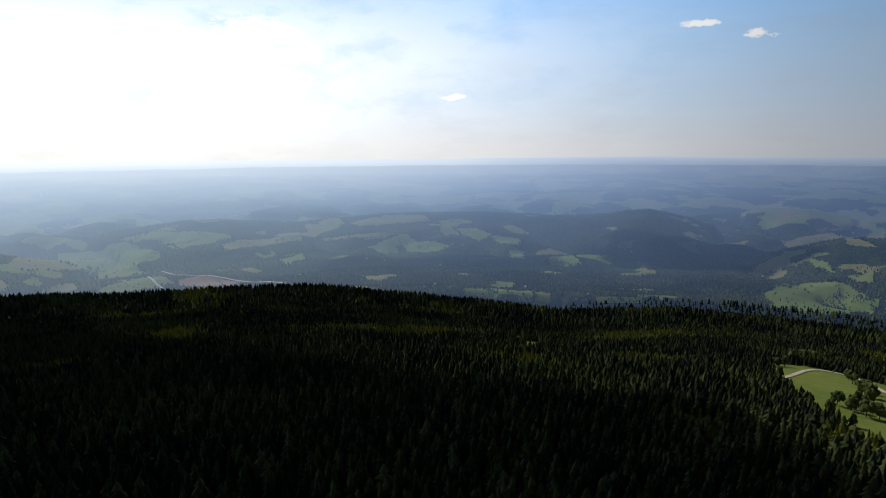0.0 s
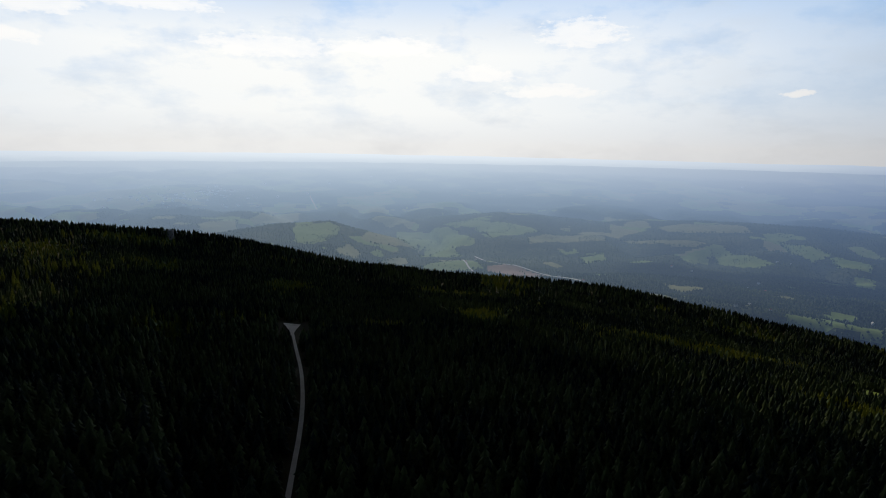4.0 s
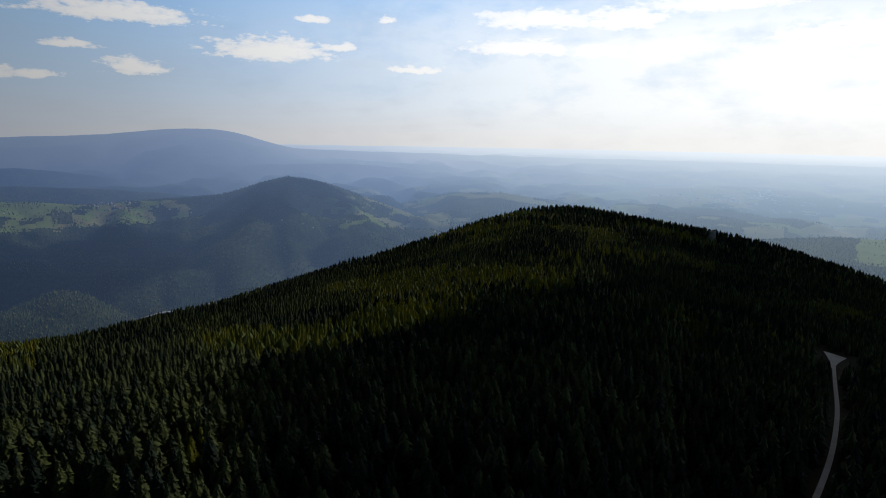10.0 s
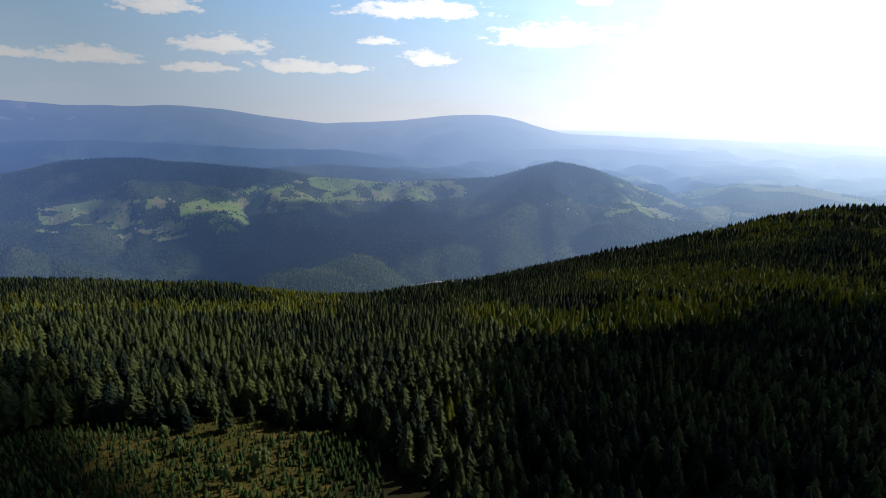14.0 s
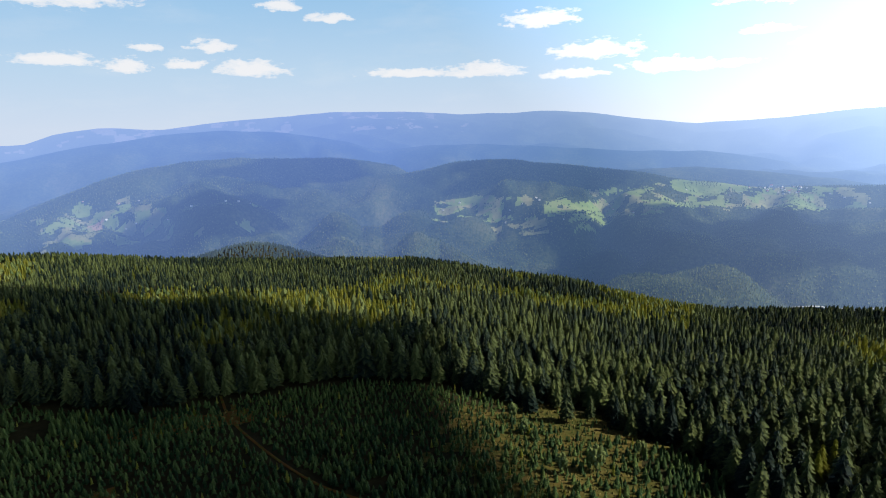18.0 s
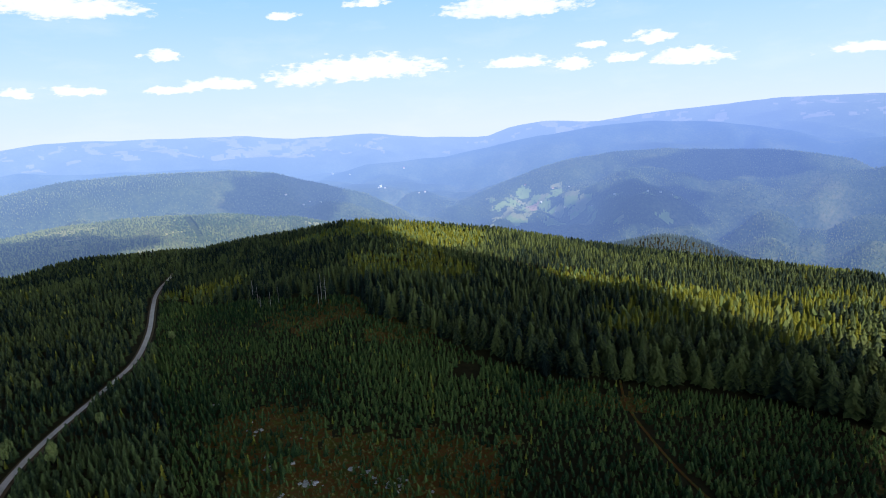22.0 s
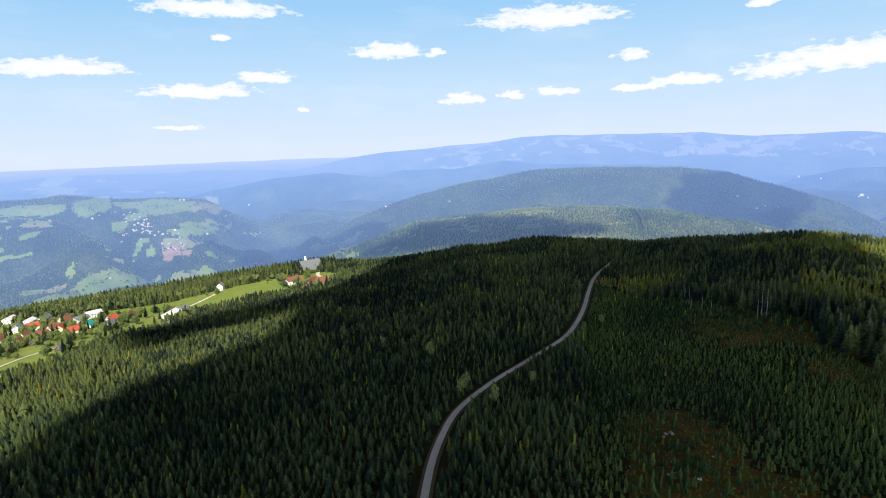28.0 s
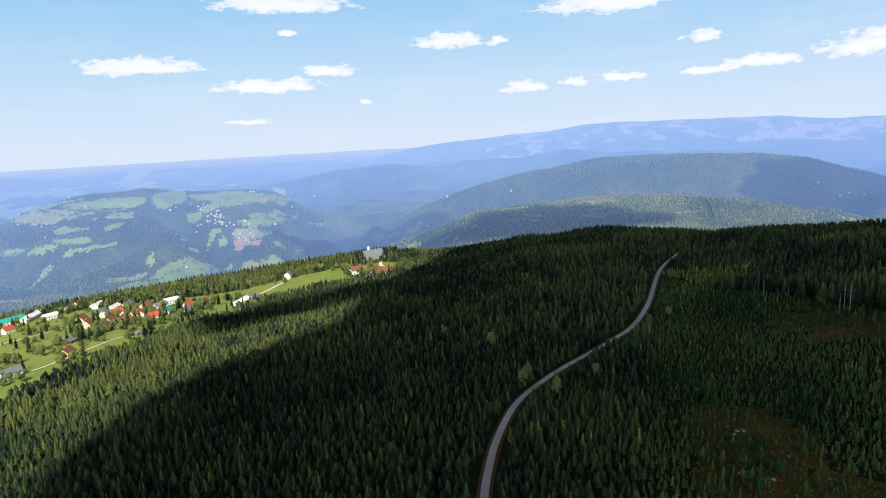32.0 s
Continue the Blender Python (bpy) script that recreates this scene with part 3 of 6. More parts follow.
FIELDS_NORTH_B = [
    ("ploughed", [(117.1, 1866), (115.5, 1878), (115.4, 1790), (114.6, 1762), (114.6, 1722), (116.4, 1754), (117, 1790)]),
    ("stubble", [(110.4, 2122), (108.3, 2170), (108.3, 2158), (110.1, 2122)]),
    ("green", [(104.2, 1850), (103.5, 1878), (101.8, 1898), (101.9, 1842), (103.1, 1806), (104.1, 1830)]),
    ("green", [(101.7, 1878), (99.5, 1874), (99.1, 1850), (100.3, 1842), (101.4, 1810)]),
    ("green", [(127.5, 1422), (125.7, 1490), (122.5, 1586), (117.3, 1674), (117.3, 1654), (120.5, 1582), (122.6, 1522), (125.3, 1402), (126.4, 1374)]),
    ("stubble", [(114.5, 2142), (112.2, 2254), (109.2, 2474), (109.5, 2474), (112.3, 2162), (114.3, 2070)]),
    ("green", [(120.6, 2026), (119.5, 2062), (119.2, 2002), (120, 1962), (120.6, 1978)]),
    ("green", [(124.5, 1630), (123.7, 1646), (123.6, 1606), (124.2, 1586)]),]
FIELDS_SOUTH = [
    ("green", [(-82, 1682), (-82.8, 1902), (-84.1, 1758), (-85.4, 1766), (-86.4, 1738), (-86.2, 1646), (-85, 1542), (-83.7, 1510), (-82.3, 1530)]),
    ("stubble", [(-78.3, 2170), (-80.4, 2386), (-82.8, 2314), (-82.6, 2234), (-79.8, 2142), (-78.7, 2122)]),
    ("stubble", [(-73.6, 2078), (-75.5, 2138), (-77.1, 2138), (-77.4, 1858), (-76.1, 1858), (-74.1, 2010)]),
    ("stubble", [(-85.8, 1466), (-87.1, 1590), (-88.5, 1526), (-88, 1482), (-86.4, 1438)]),
    ("green", [(-96.2, 2090), (-99, 2118), (-102.1, 2078), (-104.7, 2026), (-105.6, 1974), (-103.9, 1930), (-100.9, 1862), (-100, 1970), (-99.3, 2022), (-97.2, 2042)]),]
FIELDS_SOUTH_A = [
    ("green", [(-92.9, 2070), (-96.7, 2050), (-97.7, 2006), (-99.3, 1850), (-97.4, 1750), (-98.1, 1674), (-97, 1630), (-95.1, 1630), (-94.1, 1634), (-94.5, 1866), (-92, 1754), (-91.9, 2070)]),
    ("stubble", [(-88.4, 1646), (-90.4, 1966), (-92.5, 1758), (-94, 1878), (-93.5, 1746), (-91.5, 1662), (-89.5, 1622)]),
    ("stubble", [(-104.4, 1902), (-106.4, 1962), (-109.1, 2006), (-111.6, 2010), (-111.6, 1934), (-109.2, 1906), (-106.5, 1862), (-104.6, 1822)]),
    ("ploughed", [(-100.5, 1486), (-102.1, 1518), (-104.2, 1498), (-106.2, 1446), (-106, 1378), (-103.9, 1394), (-101.7, 1430), (-100.6, 1454)]),
    ("green", [(-109.3, 1726), (-111.5, 1814), (-111.8, 1710), (-109.8, 1610)]),
    ("stubble", [(-90.3, 1502), (-92.8, 1606), (-93, 1530), (-90.9, 1490)]),]
FIELDS_SOUTH_B = [
    ("green", [(-94.1, 1494), (-98.4, 1590), (-100.3, 1474), (-98, 1438), (-94.7, 1454)]),
    ("stubble", [(-39.4, 2090), (-40.7, 2282), (-43.1, 2282), (-46.2, 2058), (-45.1, 1994), (-42.3, 2062), (-40.1, 2062)]),
    ("stubble", [(-40.1, 1918), (-41.5, 1990), (-43.2, 1982), (-43.5, 1802), (-41.7, 1802), (-40.4, 1902)]),
    ("stubble", [(-43.8, 1994), (-45.5, 2166), (-48.1, 2034), (-47.8, 1910), (-46.4, 1774), (-45, 1946)]),
    ("green", [(-44, 2478), (-46.7, 2302), (-46.2, 2246), (-44.6, 2278)]),
    ("stubble", [(-47.2, 2050), (-49.9, 2034), (-49.4, 2006), (-48.1, 2014)]),]
FIELDS_WEST = [
    ("green", [(-9.2, 2066), (-11.2, 2286), (-14.1, 2082), (-13.6, 1994), (-11.1, 1974), (-9.6, 1978)]),
    ("green", [(-6.7, 1826), (-9.1, 1894), (-11.1, 1938), (-14.1, 1970), (-13.8, 1934), (-11, 1886), (-8.1, 1806)]),
    ("green", [(-19.2, 1902), (-20, 2014), (-21.4, 2006), (-21.3, 1930), (-20, 1918)]),
    ("green", [(-19.3, 2078), (-20.6, 2074), (-20.2, 2014), (-19.4, 2026)]),
    ("green", [(-3, 1974), (-4.5, 2002), (-5.4, 1998), (-4.5, 1982), (-3.2, 1962)]),
    ("green", [(-5.7, 2014), (-6.6, 1994), (-7.3, 1910), (-6.3, 1894)]),
    ("stubble", [(-3.2, 1950), (-4.5, 1914), (-4, 1894), (-2.7, 1850)]),
    ("green", [(-0.1, 1774), (-2.2, 1830), (-2.7, 1814), (-0.8, 1730)]),
    ("green", [(1.7, 1710), (-2.1, 1770), (-1.7, 1722), (1.3, 1698)]),]
FIELDS_WEST_A = [
    ("green", [(-0.6, 1706), (-3.2, 1830), (-4.8, 1834), (-3, 1790), (-1.2, 1698)]),
    ("green", [(7.8, 1786), (5.6, 1762), (4.3, 1734), (6.4, 1762)]),
    ("green", [(7.6, 1830), (6.7, 1818), (6.8, 1806), (7.7, 1818)]),
    ("stubble", [(7, 1738), (6, 1730), (5.9, 1698), (6.7, 1702)]),
    ("stubble", [(5.6, 1730), (3.3, 1706), (1.3, 1678), (2.2, 1670), (4.9, 1694)]),
    ("stubble", [(4.2, 1670), (1.8, 1662), (1, 1650), (2.7, 1642), (4.4, 1654)]),
    ("green", [(-1.4, 1686), (-2.9, 1762), (-2.5, 1706), (-0.7, 1654)]),]
FIELDS_EAST = [
    ("stubble", [(-116.1, 2130), (-118.3, 2198), (-123.2, 2202), (-123.7, 2114), (-120.4, 2066), (-117.2, 2066)]),
    ("stubble", [(-112.9, 1994), (-117.2, 1954), (-120.4, 1950), (-119.3, 1906), (-115, 1934)]),
    ("green", [(-120.7, 1902), (-123.7, 1902), (-125.9, 1834), (-124.7, 1778), (-121.5, 1830)]),
    ("green", [(-125.9, 2050), (-128, 2022), (-129.7, 1942), (-128.6, 1910), (-126.7, 1974)]),
    ("green", [(-129.7, 1922), (-132.6, 1894), (-132.4, 1818), (-130.2, 1846)]),
    ("green", [(-131.3, 1794), (-132.7, 1786), (-132.9, 1686), (-131.6, 1706)]),
    ("green", [(-134.8, 1710), (-137.5, 1706), (-138.3, 1586), (-136.7, 1530), (-135.1, 1562)]),
    ("green", [(-126.7, 1174), (-129.7, 1218), (-134.1, 1198), (-133.8, 1154), (-130.8, 1154), (-127.5, 1162)]),
    ("green", [(-139.4, 1154), (-143, 1150), (-146.9, 1170), (-146.7, 1146), (-144, 1142), (-140, 1138)]),]
FIELDS_EAST_A = [
    ("green", [(-137.9, 1138), (-138.7, 1142), (-138.7, 1134), (-137.9, 1134)]),
    ("stubble", [(-154.6, 2074), (-157.4, 2198), (-158.9, 2266), (-159.4, 1854), (-157.1, 1854), (-155.1, 2034)]),
    ("stubble", [(-158.9, 1998), (-160.5, 1778), (-161.2, 1694), (-159.4, 1722)]),
    ("stubble", [(-160.4, 2342), (-161.8, 2386), (-161.8, 2122), (-161, 2122)]),
    ("stubble", [(-149.9, 2018), (-152.1, 2014), (-151.7, 1954), (-150.1, 1926)]),
    ("green", [(-153.7, 1278), (-155.3, 1498), (-157.3, 1498), (-159.7, 1450), (-161.2, 1382), (-161.7, 1278), (-159.1, 1134), (-155.9, 1134), (-154.2, 1150)]),
    ("green", [(-156.4, 1686), (-158, 1622), (-158.8, 1530), (-157.6, 1578)]),
    ("green", [(-159.6, 1506), (-161.4, 1510), (-161.3, 1462), (-160, 1470)]),
    ("stubble", [(-157, 2226), (-158.9, 2334), (-159.3, 2338), (-157.4, 2218)]),]
FIELDS_GLADES = [
    ("green", [(43.7, 2134), (42.9, 2154), (42.2, 2130), (42.3, 2098), (43.3, 2106)]),
    ("green", [(40.5, 2086), (39.5, 2090), (39, 2038), (40, 2034)]),
    ("stubble", [(39.5, 2022), (37.6, 1982), (37.6, 1954), (39, 1978)]),
    ("stubble", [(40.5, 2110), (39.3, 2106), (39.1, 2094), (40.2, 2094)]),
    ("ploughed", [(42.7, 2046), (41.4, 2050), (41.5, 2022), (42.2, 2010)]),
    ("stubble", [(44.2, 2114), (42.7, 2082), (43, 2058), (44, 2086)]),
    ("green", [(46, 2022), (44.7, 2062), (42.9, 2010), (44.4, 2014)]),
    ("green", [(39, 1990), (37.8, 1954), (38.1, 1910), (39, 1946)]),
    ("green", [(38.5, 1906), (37.5, 1886), (37.5, 1874), (38.4, 1886)]),
    ("green", [(37, 1878), (36.3, 1870), (36.1, 1830), (36.6, 1846)]),
    ("green", [(35.2, 1802), (34.2, 1814), (33.8, 1794), (34.7, 1766)]),]
FIELDS_GLADES_A = [
    ("green", [(32, 1758), (31.3, 1754), (31, 1722), (31.7, 1718)]),
    ("green", [(29.4, 1766), (28.8, 1798), (28.5, 1766), (29.1, 1746)]),
    ("stubble", [(32.4, 1758), (31.9, 1762), (32, 1730), (32.3, 1738)]),
    ("green", [(41.4, 2042), (40.4, 2030), (40.5, 1998), (41.3, 2018)]),
    ("bare", [(31.4, 3850), (30.7, 3802), (29.8, 3806), (29.9, 3790), (30.9, 3802)]),
    ("bare", [(56.9, 3750), (55.9, 3846), (55.4, 3798), (56.4, 3746)]),
    ("bare", [(59.1, 3746), (57.5, 3670), (55.7, 3514), (55.9, 3502), (57.5, 3646)]),
    ("bare", [(50.6, 3646), (49.8, 3586), (49.6, 3530), (50.1, 3566)]),
    ("bare", [(36.1, 3890), (34.6, 3862), (33.3, 3898), (33.7, 3862), (35.5, 3858)]),
    ("bare", [(91.6, 3686), (90.7, 3698), (89.4, 3698), (90.7, 3666)]),
    ("bare", [(83.6, 3718), (81.9, 3778), (82.5, 3714)]),]
FIELDS_GLADES_B = [
    ("bare", [(81.1, 3806), (78.8, 3582), (78.3, 3594), (80.5, 3642)]),
    ("bare", [(88.6, 3646), (87.2, 3898), (87.7, 3798)]),
    ("bare", [(64.6, 3754), (63.8, 3826), (63.7, 3806), (64.4, 3734)]),
    ("bare", [(70.5, 3686), (68.2, 3702), (68.5, 3678)]),]
FIELDS = FIELDS_NORTH + FIELDS_NORTH_A + FIELDS_NORTH_B + FIELDS_NORTH_C + FIELDS_SOUTH + FIELDS_SOUTH_A + FIELDS_SOUTH_B + FIELDS_WEST + FIELDS_WEST_A + FIELDS_EAST + FIELDS_EAST_A + FIELDS_GLADES + FIELDS_GLADES_A + FIELDS_GLADES_B


LAND_USE = {"green": 1, "stubble": 2, "ploughed": 3, "bare": 4}


def inside(b, r, corners):
    """Which places lie inside a field, by counting the borders crossed."""
    odd = np.zeros(np.shape(r), bool)
    for (b0, r0), (b1, r1) in zip(corners, corners[1:] + corners[:1]):
        if r0 != r1:
            odd ^= ((r0 > r) != (r1 > r)) & (b < b0 + (r - r0) * (b1 - b0) / (r1 - r0))
    return odd


def far_cover(x, y):
    """0 woods, 1 green meadow, 2 stubble, 3 ploughed, 4 bare heights."""
    b, r = polar(x, y)
    c = np.zeros(np.shape(r), int)
    strips = fbm(x * 0.008 + 5, y * 0.008 + 60, 4) + 0.5 * fbm(x * 0.002, y * 0.002 + 9, 2)
    open_plain = (strips - 0.07 > np.interp(b, [-50, -28, 114, 124], [0, 0.4, 0.4, 0])) & (r > 2250)
    c[open_plain] = 2 - (fbm(x * 0.012, y * 0.012 + 33, 2)[open_plain] > 0)
    patch = (fbm(x * 0.011 + 77, y * 0.011 + 2, 3) > 0.17) & (r < 2250) & ((b < -60) | (b > 112))
    c[patch] = 1 + (fbm(x * 0.01, y * 0.01 + 3, 2)[patch] > 0.03)
    # small meadows on the terraces of the slopes across the valley
    down = np.degrees(np.arctan2(land(x, y) - EYE, r))
    b = b + 1.6 * fbm(x * 0.02 + 3, y * 0.02 + 90, 2)
    down = down + 0.9 * fbm(x * 0.015 + 3, y * 0.015 + 20, 2)
    high, low = np.interp(b, [-24, -10, 0, 11], [-5.6, -5.5, -6.9, -7.2]), np.interp(b, [-24, -10, 0, 11], [-7.4, -8.2, -9.7, -9.2])
    glen = (down < high) & (down > low) & (b > -24) & (b < 12.5) & (r < 2300)
    glen |= (down < -6.8) & (down > -9.6) & (b > 36.5) & (b < 46) & (r < 2300)
    glen |= (down < -8.2) & (down > -9.4) & (b > 27) & (b < 36.5) & (r < 2300) & (fbm(x * 0.02, y * 0.02 + 70, 2) > 0.02)
    glen |= (down < -5.5) & (down > -8.6) & (b > -46) & (b < -34) & (r < 2300) & (fbm(x * 0.02, y * 0.02 + 70, 2) > 0.0)
    mosaic = glen & (fbm(x * 0.024 + 31, y * 0.024 + 2, 3) > -0.03)
    c[mosaic] = 1 + (fbm(x * 0.02, y * 0.02 + 3, 2)[mosaic] > 0.03)
    b, r = polar(x, y)
    c[(fbm(x * 0.012 + 17, y * 0.012, 4) > 0.09) & (r > 3500) & (r < 3960) & (((b > 9) & (b < 48)) | ((b > 56) & (b < 93)))] = 4
    c[(fbm(x * 0.02 + 7, y * 0.02, 3) > 0.2) & (r < 1420) & (b > 55) & (b < 86)] = 2
    c[(fbm(x * 0.03 + 7, y * 0.03 + 40, 3) > 0.14) & (r < 1750) & (b > 88) & (b < 114)] = 1
    wb, wr = b + 0.45 * fbm(x * 0.03, y * 0.03 + 8, 3), r + 18 * fbm(x * 0.03 + 50, y * 0.03 + 8, 3)
    for use, corners in FIELDS:
        lo, hi = min(p[0] for p in corners) - 1, max(p[0] for p in corners) + 1
        s = (b > lo) & (b < hi)
        c[s] = np.where(inside(wb[s], wr[s], corners), LAND_USE[use], c[s])
    return c


# village meadow: front and back edge by bearing
MEADOW_FRONT = around([(-180, 2000), (100, 2000), (101, 585), (103, 565), (107, 565), (110, 545), (114, 535), (117, 510), (121, 490), (124, 435), (131, 400), (136, 360), (150, 340), (156, 2000), (179, 2000)], 0.5)
MEADOW_BACK = around([(-180, 0), (100, 0), (101, 610), (104, 650), (108, 650), (112, 640), (116, 628), (121, 632), (126, 655), (134, 720), (150, 720), (156, 0), (179, 0)], 0.5)


EAST_MEADOW = [(-155.0, 466), (-157.5, 472), (-161.1, 458), (-166, 425), (-166, 262), (-163.2, 272), (-160.6, 286), (-158.1, 322), (-156.2, 358), (-155.0, 430)]


def near_cover(x, y):
    """0 wood floor, 1 heath, 2 dry grass, 3 meadow."""
    b, r = polar(x, y)
    n = fbm(x * 0.03 + 4, y * 0.03 + 4, 3)
    c = np.zeros(np.shape(r), int)
    i = np.clip(b + 180, 0, 360)
    front, back = np.interp(i, np.arange(361), MEADOW_FRONT), np.interp(i, np.arange(361), MEADOW_BACK)
    c[(r > front + 30 * n) & (r < back)] = 3
    m = 3.4 * n + 1.6 * fbm(x * 0.12, y * 0.12 + 3, 2) + 1.3 * fbm(x * 0.3, y * 0.3 + 3, 2)
    glade = ((b - 60) / 14) ** 2 + ((r - 160) / 22) ** 2 + m < 1
    glade |= ((b - 69.5) / 5) ** 2 + ((r - 198) / 24) ** 2 + m < 1
    glade |= ((b - 62) / 7) ** 2 + ((r - 330) / 24) ** 2 + m < 1
    glade |= ((b - 55) / 4) ** 2 + ((r - 280) / 14) ** 2 + m < 1
    glade |= ((b - 38) / 9) ** 2 + ((r - 215) / 9) ** 2 + m < 1
    c[glade] = 1
    c[(((b - 0.5) / 9.5) ** 2 + ((r - 168) / 36) ** 2 + 1.0 * m < 1)] = 2
    c[inside(b + 0.6 * n, r + 20 * n, EAST_MEADOW)] = 3
    c[((b + 133.6) / 1.0) ** 2 + ((r - 470) / 25) ** 2 < 1] = 3
    return c


def ring_sheet(name, radii, mats, cover, steps):
    b = np.linspace(-180, 180, steps, endpoint=False)
    bb, rr = np.meshgrid(b, radii, indexing="ij")
    x, y = to_xy(bb, rr)
    n = len(radii)
    i, j = np.meshgrid(np.arange(steps), np.arange(n - 1), indexing="ij")
    i2 = (i + 1) % steps
    q = np.stack([i * n + j, i * n + j + 1, i2 * n + j + 1, i2 * n + j], -1).reshape(-1, 4)
    v = np.stack([x, y, land(x, y)], -1).reshape(-1, 3)
    me = mesh_of(name, v, q[:, ::-1], None, True)
    for m in mats:
        me.materials.append(m)
    mid = v[q].mean(1)
    me.polygons.foreach_set("material_index", cover(mid[:, 0], mid[:, 1]).astype(np.int32))
    return new(name, me)


ground = tagged(ring_sheet("ground", np.r_[0.5, np.arange(20, 140, 20), np.arange(140, 760, 6), np.arange(760, 1140, 20)],
                           [M["floor"], M["heath"], M["clearing"], M["meadow"]], near_cover, 720),
                "dark forest floor of a rounded wooded hill with meadows", "ground", kind="structure")
# its haze is emission in the materials, not air in between
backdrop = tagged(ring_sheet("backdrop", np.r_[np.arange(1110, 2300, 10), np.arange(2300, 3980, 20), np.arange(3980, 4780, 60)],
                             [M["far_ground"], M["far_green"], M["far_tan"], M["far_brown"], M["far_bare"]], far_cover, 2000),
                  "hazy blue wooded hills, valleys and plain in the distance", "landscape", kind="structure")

# ---------------------------------------------------------------- woods
RNG = np.random.RandomState(11)


def spruce_shape(tiers, points, seed, slim=1.0, base=0.06):
    """Stacked drooping skirts of branches, of height 1 and radius 1."""
    g = np.random.RandomState(seed)
    v, f, tip_light = [], [], []
    for t in range(tiers):
        top, low = 1 - t / tiers * 0.86, 1 - (t + 1.35) / tiers * 0.86
        low = max(low, base)
        rad = (1 - low) ** 0.75 * slim * g.uniform(0.85, 1.1)
        k = len(v)
        v.append((0, 0, top))
        # tips pale as new growth does, with sun on tips and tops painted in
        tip_light.append(0.35 * top)
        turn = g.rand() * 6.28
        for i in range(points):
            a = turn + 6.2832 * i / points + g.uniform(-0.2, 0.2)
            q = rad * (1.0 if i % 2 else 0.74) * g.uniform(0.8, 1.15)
            tip_light.append((0.55 if i % 2 else 0.1) + 0.35 * low + g.uniform(-0.1, 0.1))
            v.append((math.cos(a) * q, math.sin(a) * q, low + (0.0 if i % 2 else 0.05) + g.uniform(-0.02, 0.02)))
        f += [(k, k + 1 + i, k + 1 + (i + 1) % points) for i in range(points)]
    return np.array(v), np.array(f), np.array(tip_light)


def crown_shape(clumps, seed, fine=1.0):
    """A broad crown of leafy clumps on a short stem, of height 1 and radius 1."""
    g = np.random.RandomState(seed)
    p = (1 + 5 ** 0.5) / 2
    ico = np.array([(-1, p, 0), (1, p, 0), (-1, -p, 0), (1, -p, 0), (0, -1, p), (0, 1, p), (0, -1, -p), (0, 1, -p), (p, 0, -1), (p, 0, 1), (-p, 0, -1), (-p, 0, 1)]) / 1.9
    fi = np.array([(0, 11, 5), (0, 5, 1), (0, 1, 7), (0, 7, 10), (0, 10, 11), (1, 5, 9), (5, 11, 4), (11, 10, 2), (10, 7, 6), (7, 1, 8),
                   (3, 9, 4), (3, 4, 2), (3, 2, 6), (3, 6, 8), (3, 8, 9), (4, 9, 5), (2, 4, 11), (6, 2, 10), (8, 6, 7), (9, 8, 1)])
    v, f = [], []
    for c in range(clumps):
        a, h = g.rand() * 6.28, g.uniform(0.3, 0.8)
        q = g.uniform(0.2, 0.6 + 0.4 * (1 - fine)) * (1.1 - abs(h - 0.5))
        s = g.uniform(0.3, 0.5) * fine
        pts = ico * g.uniform(0.7, 1.25, (12, 1)) * (s, s, s * 0.55) + (math.cos(a) * q, math.sin(a) * q, h)
        f.append(fi + 12 * c)
        v.append(pts)
    v = np.concatenate(v)
    # crown painted lighter towards the top, as if lit from above
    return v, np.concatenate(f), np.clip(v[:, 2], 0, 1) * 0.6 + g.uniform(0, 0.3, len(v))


def bush_shape(seed):
    """One small rounded crown of eight uneven faces."""
    g = np.random.RandomState(seed)
    v = np.array([(0, 0, 1.0), (1, 0, 0.45), (0, 1, 0.5), (-1, 0, 0.45), (0, -1, 0.5), (0, 0, 0.0)]) * g.uniform(0.8, 1.15, (6, 1))
    f = np.array([(0, 1, 2), (0, 2, 3), (0, 3, 4), (0, 4, 1), (5, 2, 1), (5, 3, 2), (5, 4, 3), (5, 1, 4)])
    # painted lighter with height, in place of light from above
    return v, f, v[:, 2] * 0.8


def plant(name, x, y, height, radius, shapes, mat, label, category, sink=0.02):
    """Many trees as one mesh of stuff."""
    pick = RNG.randint(0, len(shapes), len(x))
    turn, tint = RNG.rand(len(x)) * 6.2832, RNG.rand(len(x))
    z = land(x, y) - height * sink
    vs, fs, ts, base = [], [], [], 0
    for k, (tv, tf, tip_light) in enumerate(shapes):
        s = pick == k
        m = int(s.sum())
        if not m:
            continue
        c, d = np.cos(turn[s])[:, None], np.sin(turn[s])[:, None]
        rr = radius[s][:, None]
        px = (tv[:, 0] * c - tv[:, 1] * d) * rr + x[s][:, None]
        py = (tv[:, 0] * d + tv[:, 1] * c) * rr + y[s][:, None]
        pz = tv[:, 2] * height[s][:, None] + z[s][:, None]
        vs.append(np.stack([px, py, pz], -1).reshape(-1, 3))
        fs.append((tf[None] + (np.arange(m) * len(tv))[:, None, None] + base).reshape(-1, 3))
        # random tone per tree, plus the painted light of tips and tops
        ts.append((tint[s][:, None] * 0.6 + tip_light[None] * 0.6).ravel())
        base += m * len(tv)
    ob = new(name, mesh_of(name, np.concatenate(vs), np.concatenate(fs), mat, False, np.concatenate(ts)))
    return tagged(ob, label, category, kind="stuff")


